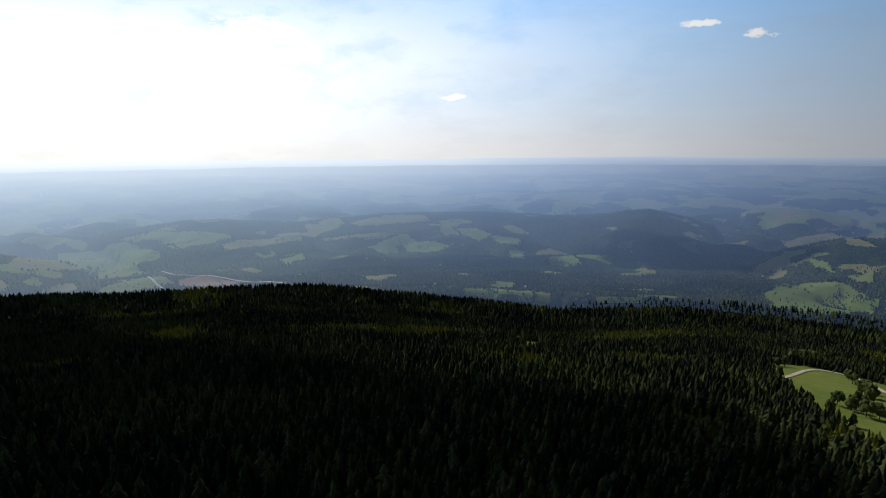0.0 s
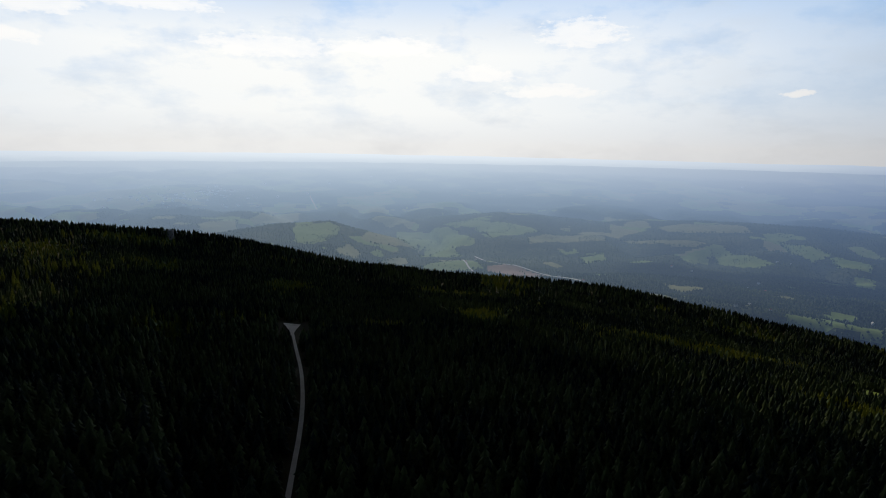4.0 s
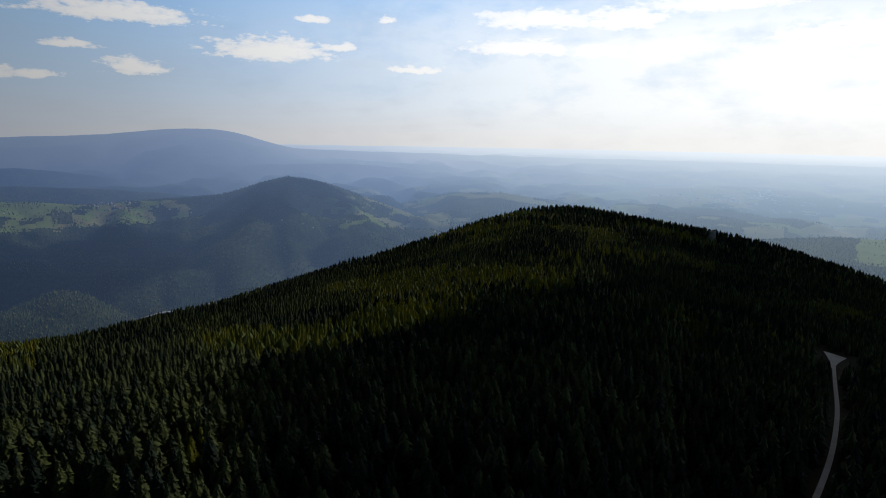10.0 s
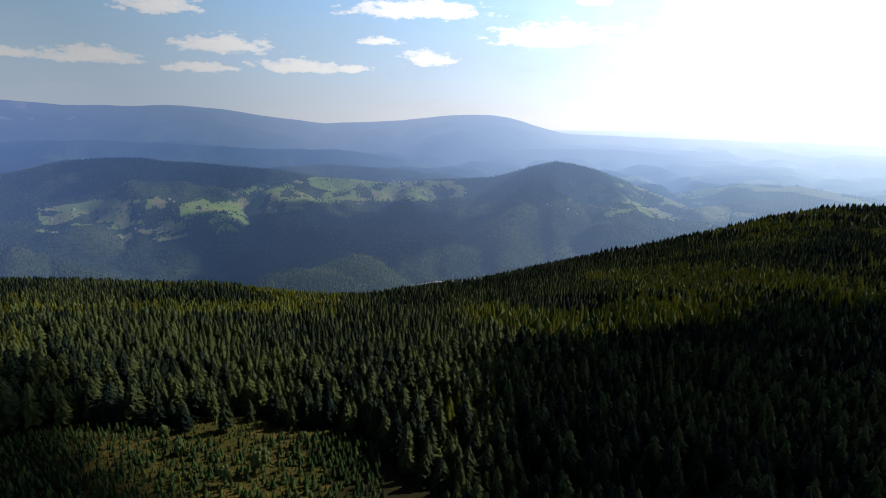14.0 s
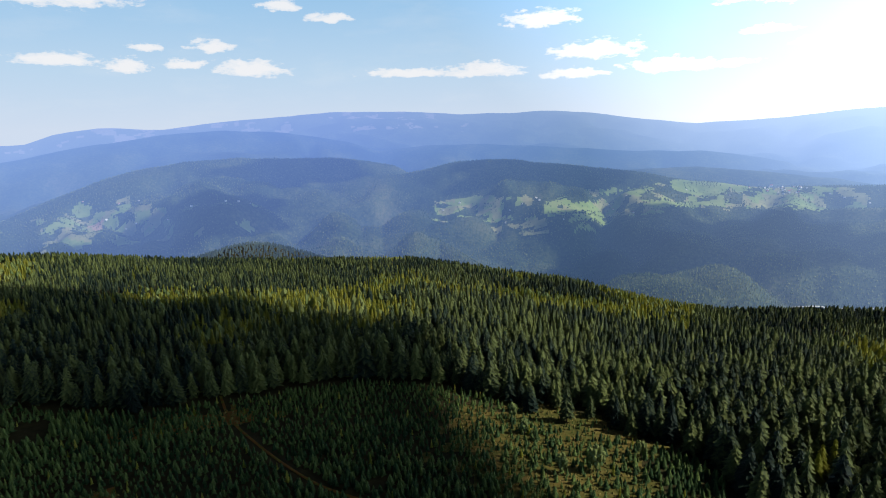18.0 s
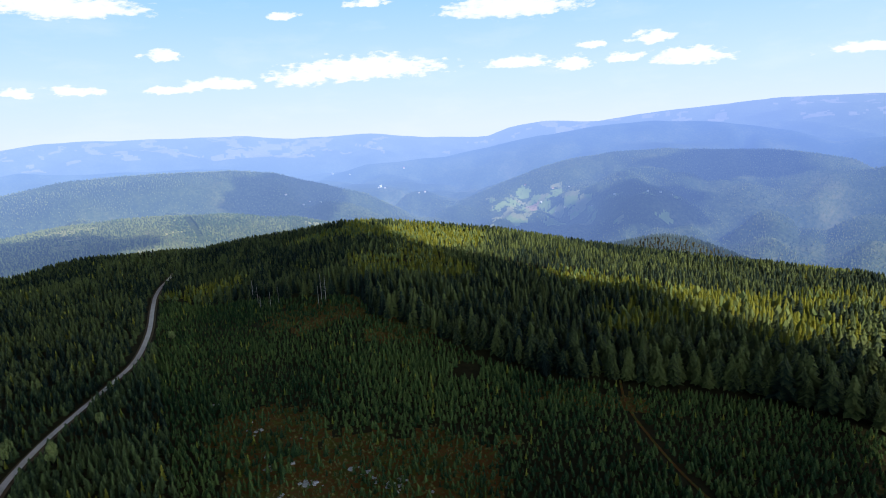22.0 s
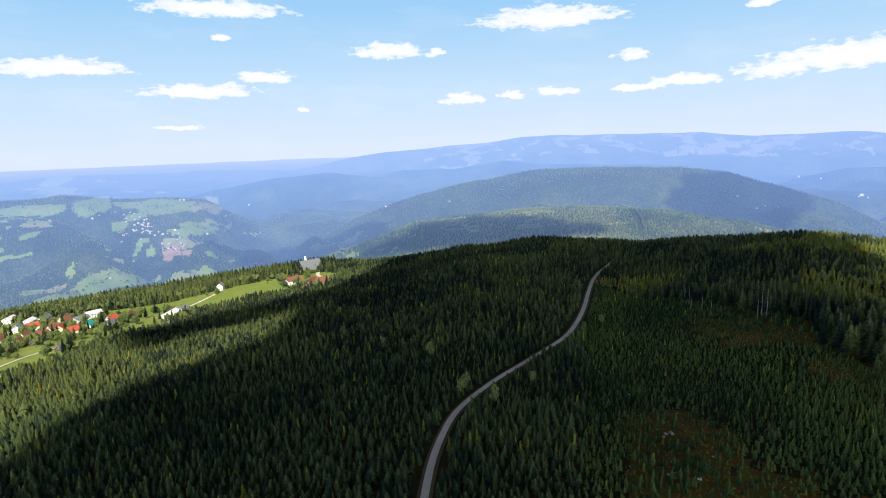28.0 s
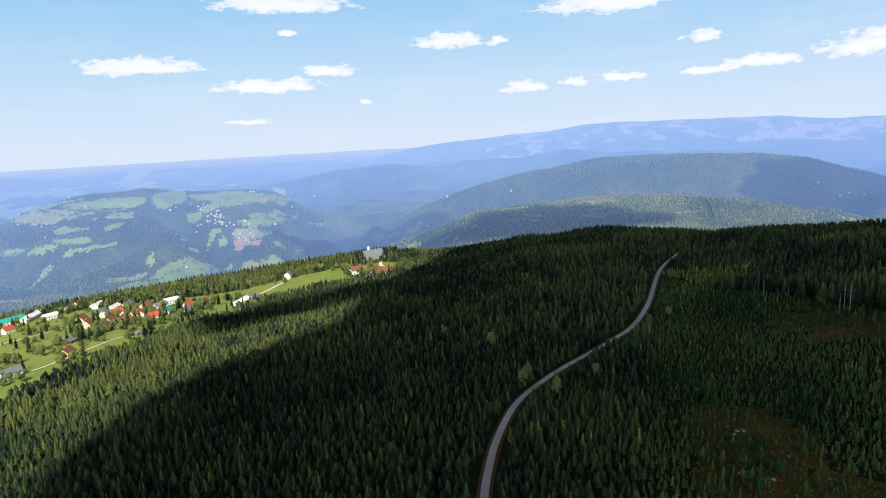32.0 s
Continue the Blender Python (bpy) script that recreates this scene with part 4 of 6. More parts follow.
def scatter(b0, b1, r0, r1, gap):
    """Jittered places in a sector of bearings and distances, about gap metres apart."""
    g = np.arange(-r1, r1, gap)
    x, y = np.meshgrid(g, g)
    x, y = x.ravel() + RNG.uniform(-0.5, 0.5, x.size) * gap * 0.9, y.ravel() + RNG.uniform(-0.5, 0.5, y.size) * gap * 0.9
    b, r = polar(x, y)
    s = (r >= r0) & (r < r1) & (b >= b0) & (b < b1)
    return x[s], y[s]


# edge of the old wood: bearing, distance
OLD_EDGE = around([(-180, 120), (-25, 120), (-15, 175), (-10, 190), (0, 186), (4, 205), (10, 222), (20, 236), (32, 230), (41, 230), (47, 250),
                   (52, 275), (57, 300), (60, 350), (67, 375), (73, 400), (77, 430), (78, 1300), (150, 1300), (160, 120), (179, 120)], 0.7)
ROAD_NORTH = [(75.6, 535), (76.0, 512), (77.2, 459), (77.7, 406), (78.0, 367), (78.6, 334), (79.6, 306), (81.4, 286), (84.1, 263), (86.7, 245), (89.1, 227), (91.0, 212), (92.3, 195), (93.4, 178), (94.0, 165), (94.6, 152), (95, 125), (88.0, 90)]
FIREBREAK = [(33.8, 234), (33.3, 210), (30.4, 184), (27.8, 168), (25.0, 156), (20.4, 146)]
ROAD_SOUTH = [(-81.7, 384), (-81.8, 360), (-82.1, 320), (-82.5, 284), (-82.6, 252), (-82.5, 224), (-82.1, 200), (-81.5, 180), (-80.8, 160), (-79, 130), (-75, 100)]


def path_points(pairs, gap=4.0):
    """Evenly spaced points of a smooth line through bearings and distances."""
    p = np.array([to_xy(b, r) for b, r in pairs])
    for _ in range(2):
        q = np.empty((2 * len(p) - 2, 2))
        q[0::2], q[1::2] = 0.75 * p[:-1] + 0.25 * p[1:], 0.25 * p[:-1] + 0.75 * p[1:]
        p = np.vstack([p[:1], q, p[-1:]])
    d = np.r_[0, np.cumsum(np.hypot(*np.diff(p, axis=0).T))]
    s = np.linspace(0, d[-1], int(d[-1] / gap) + 2)
    return np.stack([np.interp(s, d, p[:, 0]), np.interp(s, d, p[:, 1])], -1)


def off_line(x, y, pts, width):
    d = np.full(len(x), 1e9)
    for px, py in pts:
        d = np.minimum(d, (x - px) ** 2 + (y - py) ** 2)
    return d > width * width


def ribbon(name, pts, half, mat, lift, label, category):
    t = np.gradient(pts, axis=0)
    t /= np.hypot(*t.T)[:, None]
    nrm = np.stack([-t[:, 1], t[:, 0]], -1)
    cols = []
    for k in (-1, -0.5, 0, 0.5, 1):
        q = pts + nrm * half * k
        cols.append(np.c_[q, land(q[:, 0], q[:, 1]) + lift + 0.06 * (1 - k * k)])
    v = np.stack(cols, 1).reshape(-1, 3)
    i, j = np.meshgrid(np.arange(len(pts) - 1), np.arange(4), indexing="ij")
    f = np.stack([i * 5 + j, i * 5 + j + 1, (i + 1) * 5 + j + 1, (i + 1) * 5 + j], -1).reshape(-1, 4)
    return tagged(new(name, mesh_of(name, v, f, mat, True)), label, category, kind="structure")


road_n, road_s = path_points(ROAD_NORTH), path_points(ROAD_SOUTH)
firebreak = path_points(FIREBREAK, 3.0)
road_m = path_points([(-155.6, 405), (-156.4, 420), (-157.6, 456), (-158.9, 466), (-160.8, 456), (-162.1, 438), (-163.4, 404), (-166, 390)])
ribbon("verge", road_n, 2.3, M["verge"], 0.25, "brown grassy verge of a forest road", "verge")
ribbon("road", road_n, 1.2, M["gravel"], 0.5, "pale gravel forest road curving through young spruces", "road")
ribbon("forest_track", firebreak, 0.5, M["heath"], 0.2, "narrow grassy track through the young plantation", "track")
ribbon("road", road_s, 0.85, M["gravel"], 0.5, "pale gravel forest track below the shaded hill", "road")

OLD_A = [spruce_shape(12, 13, s) for s in range(7)]
OLD_B = [spruce_shape(7, 9, s + 10) for s in range(6)]
YOUNG = [spruce_shape(5, 7, s + 60) for s in range(6)]
OLD_C = [spruce_shape(3, 6, s + 20) for s in range(5)]
OLD_D = [spruce_shape(2, 5, s + 30) for s in range(4)]
FAR_A = [spruce_shape(1, 4, s + 40) for s in range(3)]
FAR_B = [bush_shape(s + 50) for s in range(5)]
CROWN = [crown_shape(5, s) for s in range(5)]


def near_ok(x, y):
    b, r = polar(x, y)
    fore = np.zeros(len(x), bool)  # low growth alone stands in front of the turning place
    fore |= (np.abs(b + 81.8) < 1.6) & (r > 352) & (r < 400)
    return ~fore & off_line(x, y, road_n, 4.0) & off_line(x, y, road_s, 3.2) & off_line(x, y, road_m, 3.0) & off_line(x, y, firebreak, 2.2)


# the skyline met so far along each bearing, to leave out woods that no one can see from the hill
SKYLINE = np.maximum.accumulate((LAND - EYE) / np.maximum(DIST, 1.0), axis=1)


def in_sight(x, y, tall, slack=0.004):
    b, r = polar(x, y)
    before = SKYLINE[np.clip(np.round((b + 180) * FINE).astype(int), 0, 360 * FINE), np.clip((r / STEP).astype(int) - 3, 0, 10 ** 6)]
    return (land(x, y) + tall - EYE) / r > before - slack


def wood_places(b0, b1, r0, r1, gap, inside_edge):
    x, y = scatter(b0, b1, r0, r1, gap)
    b, r = polar(x, y)
    edge = np.interp(b, BEARINGS, OLD_EDGE)
    edge = np.where((b > 0) & (b < 78), np.minimum(edge, 425), edge) + 5 * fbm(x * 0.05, y * 0.05, 2)
    c = near_cover(x + RNG.normal(0, 4, len(x)), y + RNG.normal(0, 4, len(x)))
    hard = near_cover(x, y)
    c = np.where((c == 3) | (hard == 3), hard, c)
    keep = ((r > edge + 1) if inside_edge else (r < edge - 3)) & ((c == 0) | ((c == 1) & (RNG.rand(len(x)) < np.clip(0.52 + 2.4 * fbm(x * 0.06, y * 0.06 + 1, 2), 0.04, 0.9)) | ((c == 2) & (RNG.rand(len(x)) < 0.5) & (not inside_edge))))
    keep &= (r < 400) | in_sight(x, y, 12, 0.02)
    near = (r < 520) & keep
    keep[near] &= near_ok(x[near], y[near])
    return x[keep], y[keep]


def leafy(x, y):
    """How much larch, birch and beech stands among the spruces."""
    b, r = polar(x, y)
    n = fbm(x * 0.012 + 21, y * 0.012 + 5, 3)
    lim = np.where((b < -100) & (r > 330), 0.15, np.where((b > -8) & (b < 34) & (r > 400), 0.0, np.where((b > -72) & (b < -36) & (r < 820), 0.04 + 0.1 * (np.abs(r - 600) > 200), np.where((b > -66) & (b < -22), 0.17, np.where((b > -12) & (b < 60) & (r > 370), 0.06, 0.24)))))
    return n > lim + RNG.uniform(-0.06, 0.06, len(x))


def old_band(b0, b1, r0, r1, gap, shapes, tall, mat="old"):
    x, y = wood_places(b0, b1, r0, r1, gap, True)
    keep = fbm(x * 0.03 + 9, y * 0.03, 3) > -0.42
    x, y = x[keep], y[keep]
    soft = leafy(x, y) & (mat == "old")
    h = RNG.uniform(*tall, len(x)) * (1 + 0.5 * fbm(x * 0.012, y * 0.012 + 5, 2))
    d = ~soft
    plant("spruce_wood", x[d], y[d], h[d], h[d] * RNG.uniform(0.26, 0.42, d.sum()), shapes, M[mat], "dense dark old spruce wood covering the hill", "forest")
    if not soft.any():
        return
    x, y, h = x[soft], y[soft], h[soft] * 0.9
    a = RNG.rand(len(x)) < 0.65
    plant("larch_wood", x[a], y[a], h[a], h[a] * RNG.uniform(0.2, 0.28, a.sum()), shapes, M["larch"], "yellowish green larches among dark spruces", "forest")
    a = ~a
    plant("broadleaf_wood", x[a], y[a], h[a] * 0.8, h[a] * RNG.uniform(0.3, 0.42, a.sum()), CROWN if r0 < 250 else FAR_B, M["leaf"], "rounded green broadleaf trees among the spruces", "forest")


def young_band(b0, b1, r0, r1, gap, shapes, tall, mat, label, thin=-0.2):
    x, y = wood_places(b0, b1, r0, r1, gap, False)
    keep = fbm(x * 0.04 + 3, y * 0.04, 3) > thin
    x, y = x[keep], y[keep]
    h = RNG.uniform(*tall, len(x)) * (1 + 0.9 * fbm(x * 0.03, y * 0.03 + 5, 2))
    bright = RNG.rand(len(x)) < (0.0 if mat == "far_wood" else 0.03)
    d = ~bright
    plant("young_spruces", x[d], y[d], h[d], h[d] * RNG.uniform(0.32, 0.46, d.sum()), shapes, M[mat], label, "forest")
    if bright.any():
        plant("young_larches", x[bright], y[bright], h[bright] * 1.1, h[bright] * 0.26, shapes, M["larch"], "scattered bright young larches between the spruces", "forest")


for b0, b1, fine, mid in ((-167, -70, YOUNG, OLD_C), (-70, -36, OLD_B, OLD_C), (-36, 80, OLD_A, OLD_B)):
    east = b0 < -100
    old_band(b0, b1, 110, 270, 4.0 if east else 4.5, fine, (6.5, 11.5) if east else (9.5, 16.5))
    old_band(b0, b1, 270, 400, 3.9 if east else 4.2, mid, (6.0, 9.5) if east else (8.0, 13.0))
    old_band(b0, b1, 400, 700, 3.6, OLD_D if east else OLD_C, (4.4, 7.6))
old_band(-167, -30, 700, 1140, 6.6, OLD_D, (7.0, 11.0))
# these far bands of trees take the painted haze as well
old_band(-30, 44, 700, 1140, 5.4, OLD_D, (4.2, 6.8), "far_dark")
old_band(44, 80, 700, 1140, 6.0, OLD_D, (5.0, 8.0), "far_wood")
young_band(-16, 78, 90, 440, 1.95, YOUNG, (1.6, 3.3), "young", "young green spruce plantation on the slope", -0.31)
young_band(78, 152, 90, 300, 2.5, YOUNG, (2.6, 5.0), "half", "half-grown spruce plantation beside the gravel road", -0.36)
young_band(78, 152, 300, 720, 3.3, OLD_C, (4.4, 7.2), "old", "dense spruce wood above the village", -0.4)
young_band(78, 152, 720, 1140, 5.6, OLD_D, (5.0, 8.0), "far_wood", "dense spruce wood on the brow behind the village", -0.4)

# the dark belt between the village meadow and the valley
bx, by = scatter(102, 138, 600, 830, 4.6)
bb, br = polar(bx, by)
belt = (near_cover(bx, by) == 0) & (br > np.interp(bb, BEARINGS, MEADOW_BACK) + 1) & (br < np.interp(bb, [102, 122, 138], [790, 800, 770]))
bx, by, bb = bx[belt], by[belt], bb[belt]
bh = RNG.uniform(9.5, 13.5, len(bx)) * np.interp(bb, [118, 128], [1, 0.75])
wide = RNG.rand(len(bx)) < np.interp(bb, [112, 126], [0.12, 0.6])
plant("spruce_belt", bx[~wide], by[~wide], bh[~wide], bh[~wide] * 0.25, OLD_C, M["old"], "dark belt of tall spruces behind the village meadow", "forest")
plant("broadleaf_belt", bx[wide], by[wide], bh[wide] * 0.75, bh[wide] * 0.38, CROWN, M["leaf"], "rounded green trees along the edge of the village", "forest")

# low scrub on the open ground
gx, gy = scatter(-12, 80, 140, 360, 1.3)
open_ground = (near_cover(gx, gy) > 0) & (near_cover(gx, gy) < 3) & (RNG.rand(len(gx)) < 0.75)
gx, gy = gx[open_ground], gy[open_ground]
half = RNG.rand(len(gx)) < 0.72
gh = RNG.uniform(0.35, 1.0, len(gx))
plant("tussocks", gx[half], gy[half], gh[half] * 0.7, gh[half] * 0.8, FAR_A, M["tussock"], "tussocks of dry rusty grass and heather", "grass")
plant("saplings", gx[~half], gy[~half], gh[~half] * 2.2, gh[~half] * 0.75, OLD_C, M["young"], "low spruce saplings on the open heath", "forest")

def far_woods(b0, b1, r0, r1, gap, tall):
    x, y = scatter(b0, b1, r0, r1, gap)
    b, r = polar(x, y)
    seen = in_sight(x, y, 16)
    c = far_cover(x, y)
    keep = seen & ((c == 0) & (fbm(x * 0.01 + 70, y * 0.01, 3) > -0.3) | (RNG.rand(len(x)) < np.where((b > -50) & (b < 50), 0.13, 0.05)) | ((c > 0) & (fbm(x * 0.02 + 7, y * 0.02, 2) > 0.17) & (r < 2200)))
    keep &= ~((np.abs(b - np.interp(r, [1120, 1345], [72.7, 73.95])) < 0.28) & (r > 1120) & (r < 1345))
    for line in FAR_ROADS:
        keep &= off_line(x, y, path_points(line, 10), 13.0)
    x, y = x[keep], y[keep]
    h = RNG.uniform(*tall, len(x))
    a = RNG.rand(len(x)) < 0.85
    plant("far_woods", x[a], y[a], h[a], h[a] * RNG.uniform(0.3, 0.5, a.sum()), FAR_A, M["far_wood"], "hazy woods on the distant hillsides", "forest")
    a = ~a
    plant("far_broadleaf_woods", x[a], y[a], h[a], h[a] * RNG.uniform(0.45, 0.7, a.sum()), FAR_B, M["far_wood"], "hazy rounded trees and hedges on the distant hillsides", "forest")


FAR_ROADS = [[(-98.2, 1570), (-98.7, 1478), (-99.3, 1438)],
             [(-99.4, 1650), (-101.2, 1522), (-103.4, 1502), (-105.5, 1470), (-108.0, 1378), (-109.6, 1330)],
             [(-83.7, 2702), (-83.9, 2622), (-84.3, 2454)],
             [(-19.5, 1330), (-21.3, 1318), (-23.5, 1362), (-25.3, 1370)]]
far_woods(-167, 140, 1115, 1500, 6.4, (3.6, 6.2))
far_woods(-167, -60, 1500, 2400, 9.0, (2.6, 4.6))
far_woods(-60, 140, 1500, 2400, 8.6, (3.2, 5.6))


# dark spruces added to stand in for the shade line of the cutting
row_r = np.arange(1185, 1340, 2.6)
row_x, row_y = to_xy(np.interp(row_r, [1120, 1345], [72.42, 73.67]), row_r)
plant("spruce_row", row_x, row_y, RNG.uniform(4.5, 6.5, len(row_r)), RNG.uniform(1.6, 2.2, len(row_r)), OLD_C, M["far_dark"], "row of dark spruces standing in for the line of shade in a straight cutting", "forest")


def hedgerows():
    """Lines of trees along some borders of the far fields."""
    g = np.random.RandomState(31)
    xs, ys = [], []
    for use, corners in FIELDS:
        for p, q in zip(corners, corners[1:] + corners[:1]):
            (x0, y0), (x1, y1) = to_xy(*p), to_xy(*q)
            long = math.hypot(x1 - x0, y1 - y0)
            if use == "bare" or g.rand() < 0.45 or long > 300:
                continue
            t = np.linspace(0, 1, max(2, int(long / 6.5)))
            t = t[g.rand(len(t)) < 0.75]
            xs.append(x0 + (x1 - x0) * t + g.normal(0, 3, len(t)))
            ys.append(y0 + (y1 - y0) * t + g.normal(0, 3, len(t)))
    x, y = np.concatenate(xs), np.concatenate(ys)
    h = g.uniform(3.5, 7.5, len(x))
    plant("hedgerows", x, y, h, h * g.uniform(0.45, 0.7, len(x)), FAR_B, M["far_wood"], "lines of hedgerow trees between the distant fields", "hedge")


hedgerows()

# ---------------------------------------------------------------- the cloud overhead that shades the hill
CLOUD_Z = 760.0
# edges of its shade on the ground: x, y
SHADE_NORTH = [(-700, 60), (-640, 150), (-560, 320), (-391, 300), (-305, 322), (-199, 335), (-79, 275), (-40, 190), (-20, 160), (-4, 132), (14, 112), (50, 112), (84, 140),
               (116, 225), (222, 236), (318, 205), (440, 212), (574, 214), (700, 280), (900, 420), (1050, 250)]
SHADE_SOUTH = [(-700, 40), (-660, -40), (-614, -71), (-503, -105), (-430, -118), (-352, -112), (-319, -117), (-286, -143), (-262, -163), (-205, -163), (-140, -145), (0, -165),
               (60, -195), (110, -225), (160, -225), (205, -185), (280, -128), (477, -80), (831, 34), (1050, 240)]


def heap_cloud():
    """A long flat-based heap cloud, set so that the sun throws its shade on the hilltop."""
    shift = SUN_DIR * (CLOUD_Z / SUN_DIR.z)
    xs = np.linspace(-700, 1050, 260)
    north = np.interp(xs, *zip(*SHADE_NORTH)) + 26 * fbm(xs * 0.02, xs * 0 + 3, 4)
    south = np.interp(xs, *zip(*SHADE_SOUTH)) + 26 * fbm(xs * 0.02, xs * 0 + 9, 4)
    u = np.linspace(0, 1, 40)
    gx, gu = np.meshgrid(xs, u, indexing="ij")
    gy = south[:, None] + (north - south)[:, None] * gu
    dome = np.sqrt(np.clip(4 * gu * (1 - gu), 0, 1))
    top = CLOUD_Z + 46 * dome * (1 + 1.6 * fbm(gx * 0.012, gy * 0.012, 4))
    low = CLOUD_Z - 5 - 4 * dome
    n, k = gx.shape
    v = np.concatenate([np.stack([gx + shift.x, gy + shift.y, z], -1).reshape(-1, 3) for z in (top, low)])
    i, j = np.meshgrid(np.arange(n - 1), np.arange(k - 1), indexing="ij")
    q = np.stack([i * k + j, (i + 1) * k + j, (i + 1) * k + j + 1, i * k + j + 1], -1).reshape(-1, 4)
    a, b = np.arange(n - 1) * k, np.arange(n - 1) * k + k - 1
    rim = np.concatenate([np.stack([a, a + n * k, a + k + n * k, a + k], -1), np.stack([b, b + k, b + k + n * k, b + n * k], -1)])
    f = np.concatenate([q, q[:, ::-1] + n * k, rim])
    return tagged(new("cloud", mesh_of("cloud", v, f, M["cloud"], True)), "long white heap cloud high over the hill", "cloud", kind="structure")


heap_cloud()


def strip_cloud(near_edge, far_edge, z=900.0):
    """A thin bar of cloud whose shade lies between two lines on the ground."""
    shift = SUN_DIR * ((z + 60) / SUN_DIR.z)
    t = np.linspace(0, 1, 60)
    lines = []
    for edge_line, seed in ((near_edge, 3), (far_edge, 8)):
        e = np.array(edge_line, float)
        k = np.linspace(0, 1, len(e))
        lines.append(np.stack([np.interp(t, k, e[:, 0]) + 14 * fbm(t * 14, t * 0 + seed, 3), np.interp(t, k, e[:, 1]) + 14 * fbm(t * 14, t * 0 + seed + 4, 3)], -1))
    u = np.linspace(0, 1, 12)[None, :, None]
    flat = lines[0][:, None] * (1 - u) + lines[1][:, None] * u
    dome = np.sqrt(np.clip(4 * u * (1 - u), 0, 1))[..., 0] * np.sqrt(np.clip(4 * t * (1 - t), 0, 1))[:, None]
    v = np.concatenate([np.dstack([flat[..., 0] + shift.x, flat[..., 1] + shift.y, z + h]).reshape(-1, 3) for h in (22 * dome, -3 * dome)])
    i, j = np.meshgrid(np.arange(59), np.arange(11), indexing="ij")
    q = np.stack([i * 12 + j, (i + 1) * 12 + j, (i + 1) * 12 + j + 1, i * 12 + j + 1], -1).reshape(-1, 4)
    tagged(new("cloud", mesh_of("cloud", v, np.concatenate([q, q[:, ::-1] + 720]), M["cloud"], True)), "thin white bar of cloud beside the heap cloud", "cloud", kind="structure")


strip_cloud([(-398, -206), (-416, -170), (-446, -130), (-492, -102)], [(-446, -252), (-468, -202), (-498, -152), (-538, -108)])


def small_cloud(bearing, r, wide, deep, seed, z=1500.0):
    """A lesser heap cloud whose shade lies on the far slopes."""
    bm = bmesh.new()
    bmesh.ops.create_icosphere(bm, subdivisions=4, radius=1.0)
    shift = SUN_DIR * ((z + 80) / SUN_DIR.z)
    x, y = to_xy(bearing, r)
    turn = pose(0, 0, 0, 0, 0, bearing)
    for v in bm.verts:
        k = 1 + 0.7 * noise.fractal(v.co * 1.4 + Vector((seed * 9.0, 0, 0)), 1.0, 2.0, 4)
        p = turn @ Vector((v.co.x * wide * k, v.co.y * deep * k, 0))
        v.co = (p.x + x + shift.x, p.y + y + shift.y, z + max(v.co.z, -0.1) * 70 * k)
    me = bpy.data.meshes.new("cloud")
    bm.to_mesh(me)
    bm.free()
    me.materials.append(M["cloud"])
    tagged(new("cloud", me), "small white heap cloud over the far slopes", "cloud", kind="structure")


for k, (b, r, wide, deep) in enumerate([(30, 1700, 220, 130), (3, 2050, 300, 110), (-18, 1680, 330, 180), (64, 1880, 170, 190), (26, 2150, 200, 130), (-122, 1720, 300, 90),
                                         (-146, 1850, 340, 130), (105, 1640, 260, 150), (88, 1180, 200, 70), (-34, 1950, 200, 120)]):
    small_cloud(b, r, wide, deep, k)

def turning_place():
    """A gravel triangle where the track widens and ends."""
    v, f = [], []
    for i, r in enumerate(np.linspace(356, 390, 9)):
        half = 1.1 + 4.6 * max(0.0, (r - 362) / 28) ** 1.3
        for k in range(5):
            x, y = to_xy(-81.75, r)
            side_x, side_y = to_xy(-81.75 + 90, 1.0)
            x, y = x + side_x * half * (k - 2) / 2, y + side_y * half * (k - 2) / 2
            v.append((x, y, float(land(x, y)) + 0.62))
    f = [(i * 5 + k, i * 5 + k + 1, i * 5 + k + 6, i * 5 + k + 5) for i in range(8) for k in range(4)]
    tagged(new("turning_place", mesh_of("turning_place", v, f, M["gravel"], True)), "pale gravel turning place at the head of the track", "road", kind="structure")


turning_place()
ribbon("meadow_track", road_m, 1.6, M["gravel"], 0.4, "pale track winding over a green meadow", "road")
for line, half in (([(117.5, 548), (116.2, 560), (115.0, 578), (113.6, 604), (113.0, 616)], 2.0), ([(102.6, 588), (103.2, 600), (103.8, 622), (103.6, 645)], 1.8),
                   ([(137, 430), (134, 424), (131, 440), (128, 470), (125.5, 478)], 1.3), ([(136, 600), (132, 590), (129.5, 600), (127, 620)], 1.8)):
    ribbon("village_lane", path_points(line), half, M["gravel"], 0.4, "pale gravel lane between village houses", "road")
# the road material glows with the same painted haze
for line in FAR_ROADS:
    ribbon("valley_road", path_points(line, 8), 2.4, M["far_white"], 2.5, "pale road among the distant fields", "road")

# ---------------------------------------------------------------- parts and things
def part(name, bm, mat, parent, label=""):
    me = bpy.data.meshes.new(name)
    bm.to_mesh(me)
    bm.free()
    me.materials.append(mat)
    ob = new(name, me)
    ob.parent = parent
    return tagged(ob, label)


def box(bm, x, y, z, sx, sy, sz, turn=0.0):
    m = pose(x, y, z, 0, 0, turn) @ Matrix.Diagonal((sx, sy, sz, 1))
    bmesh.ops.create_cube(bm, size=1.0, matrix=m)


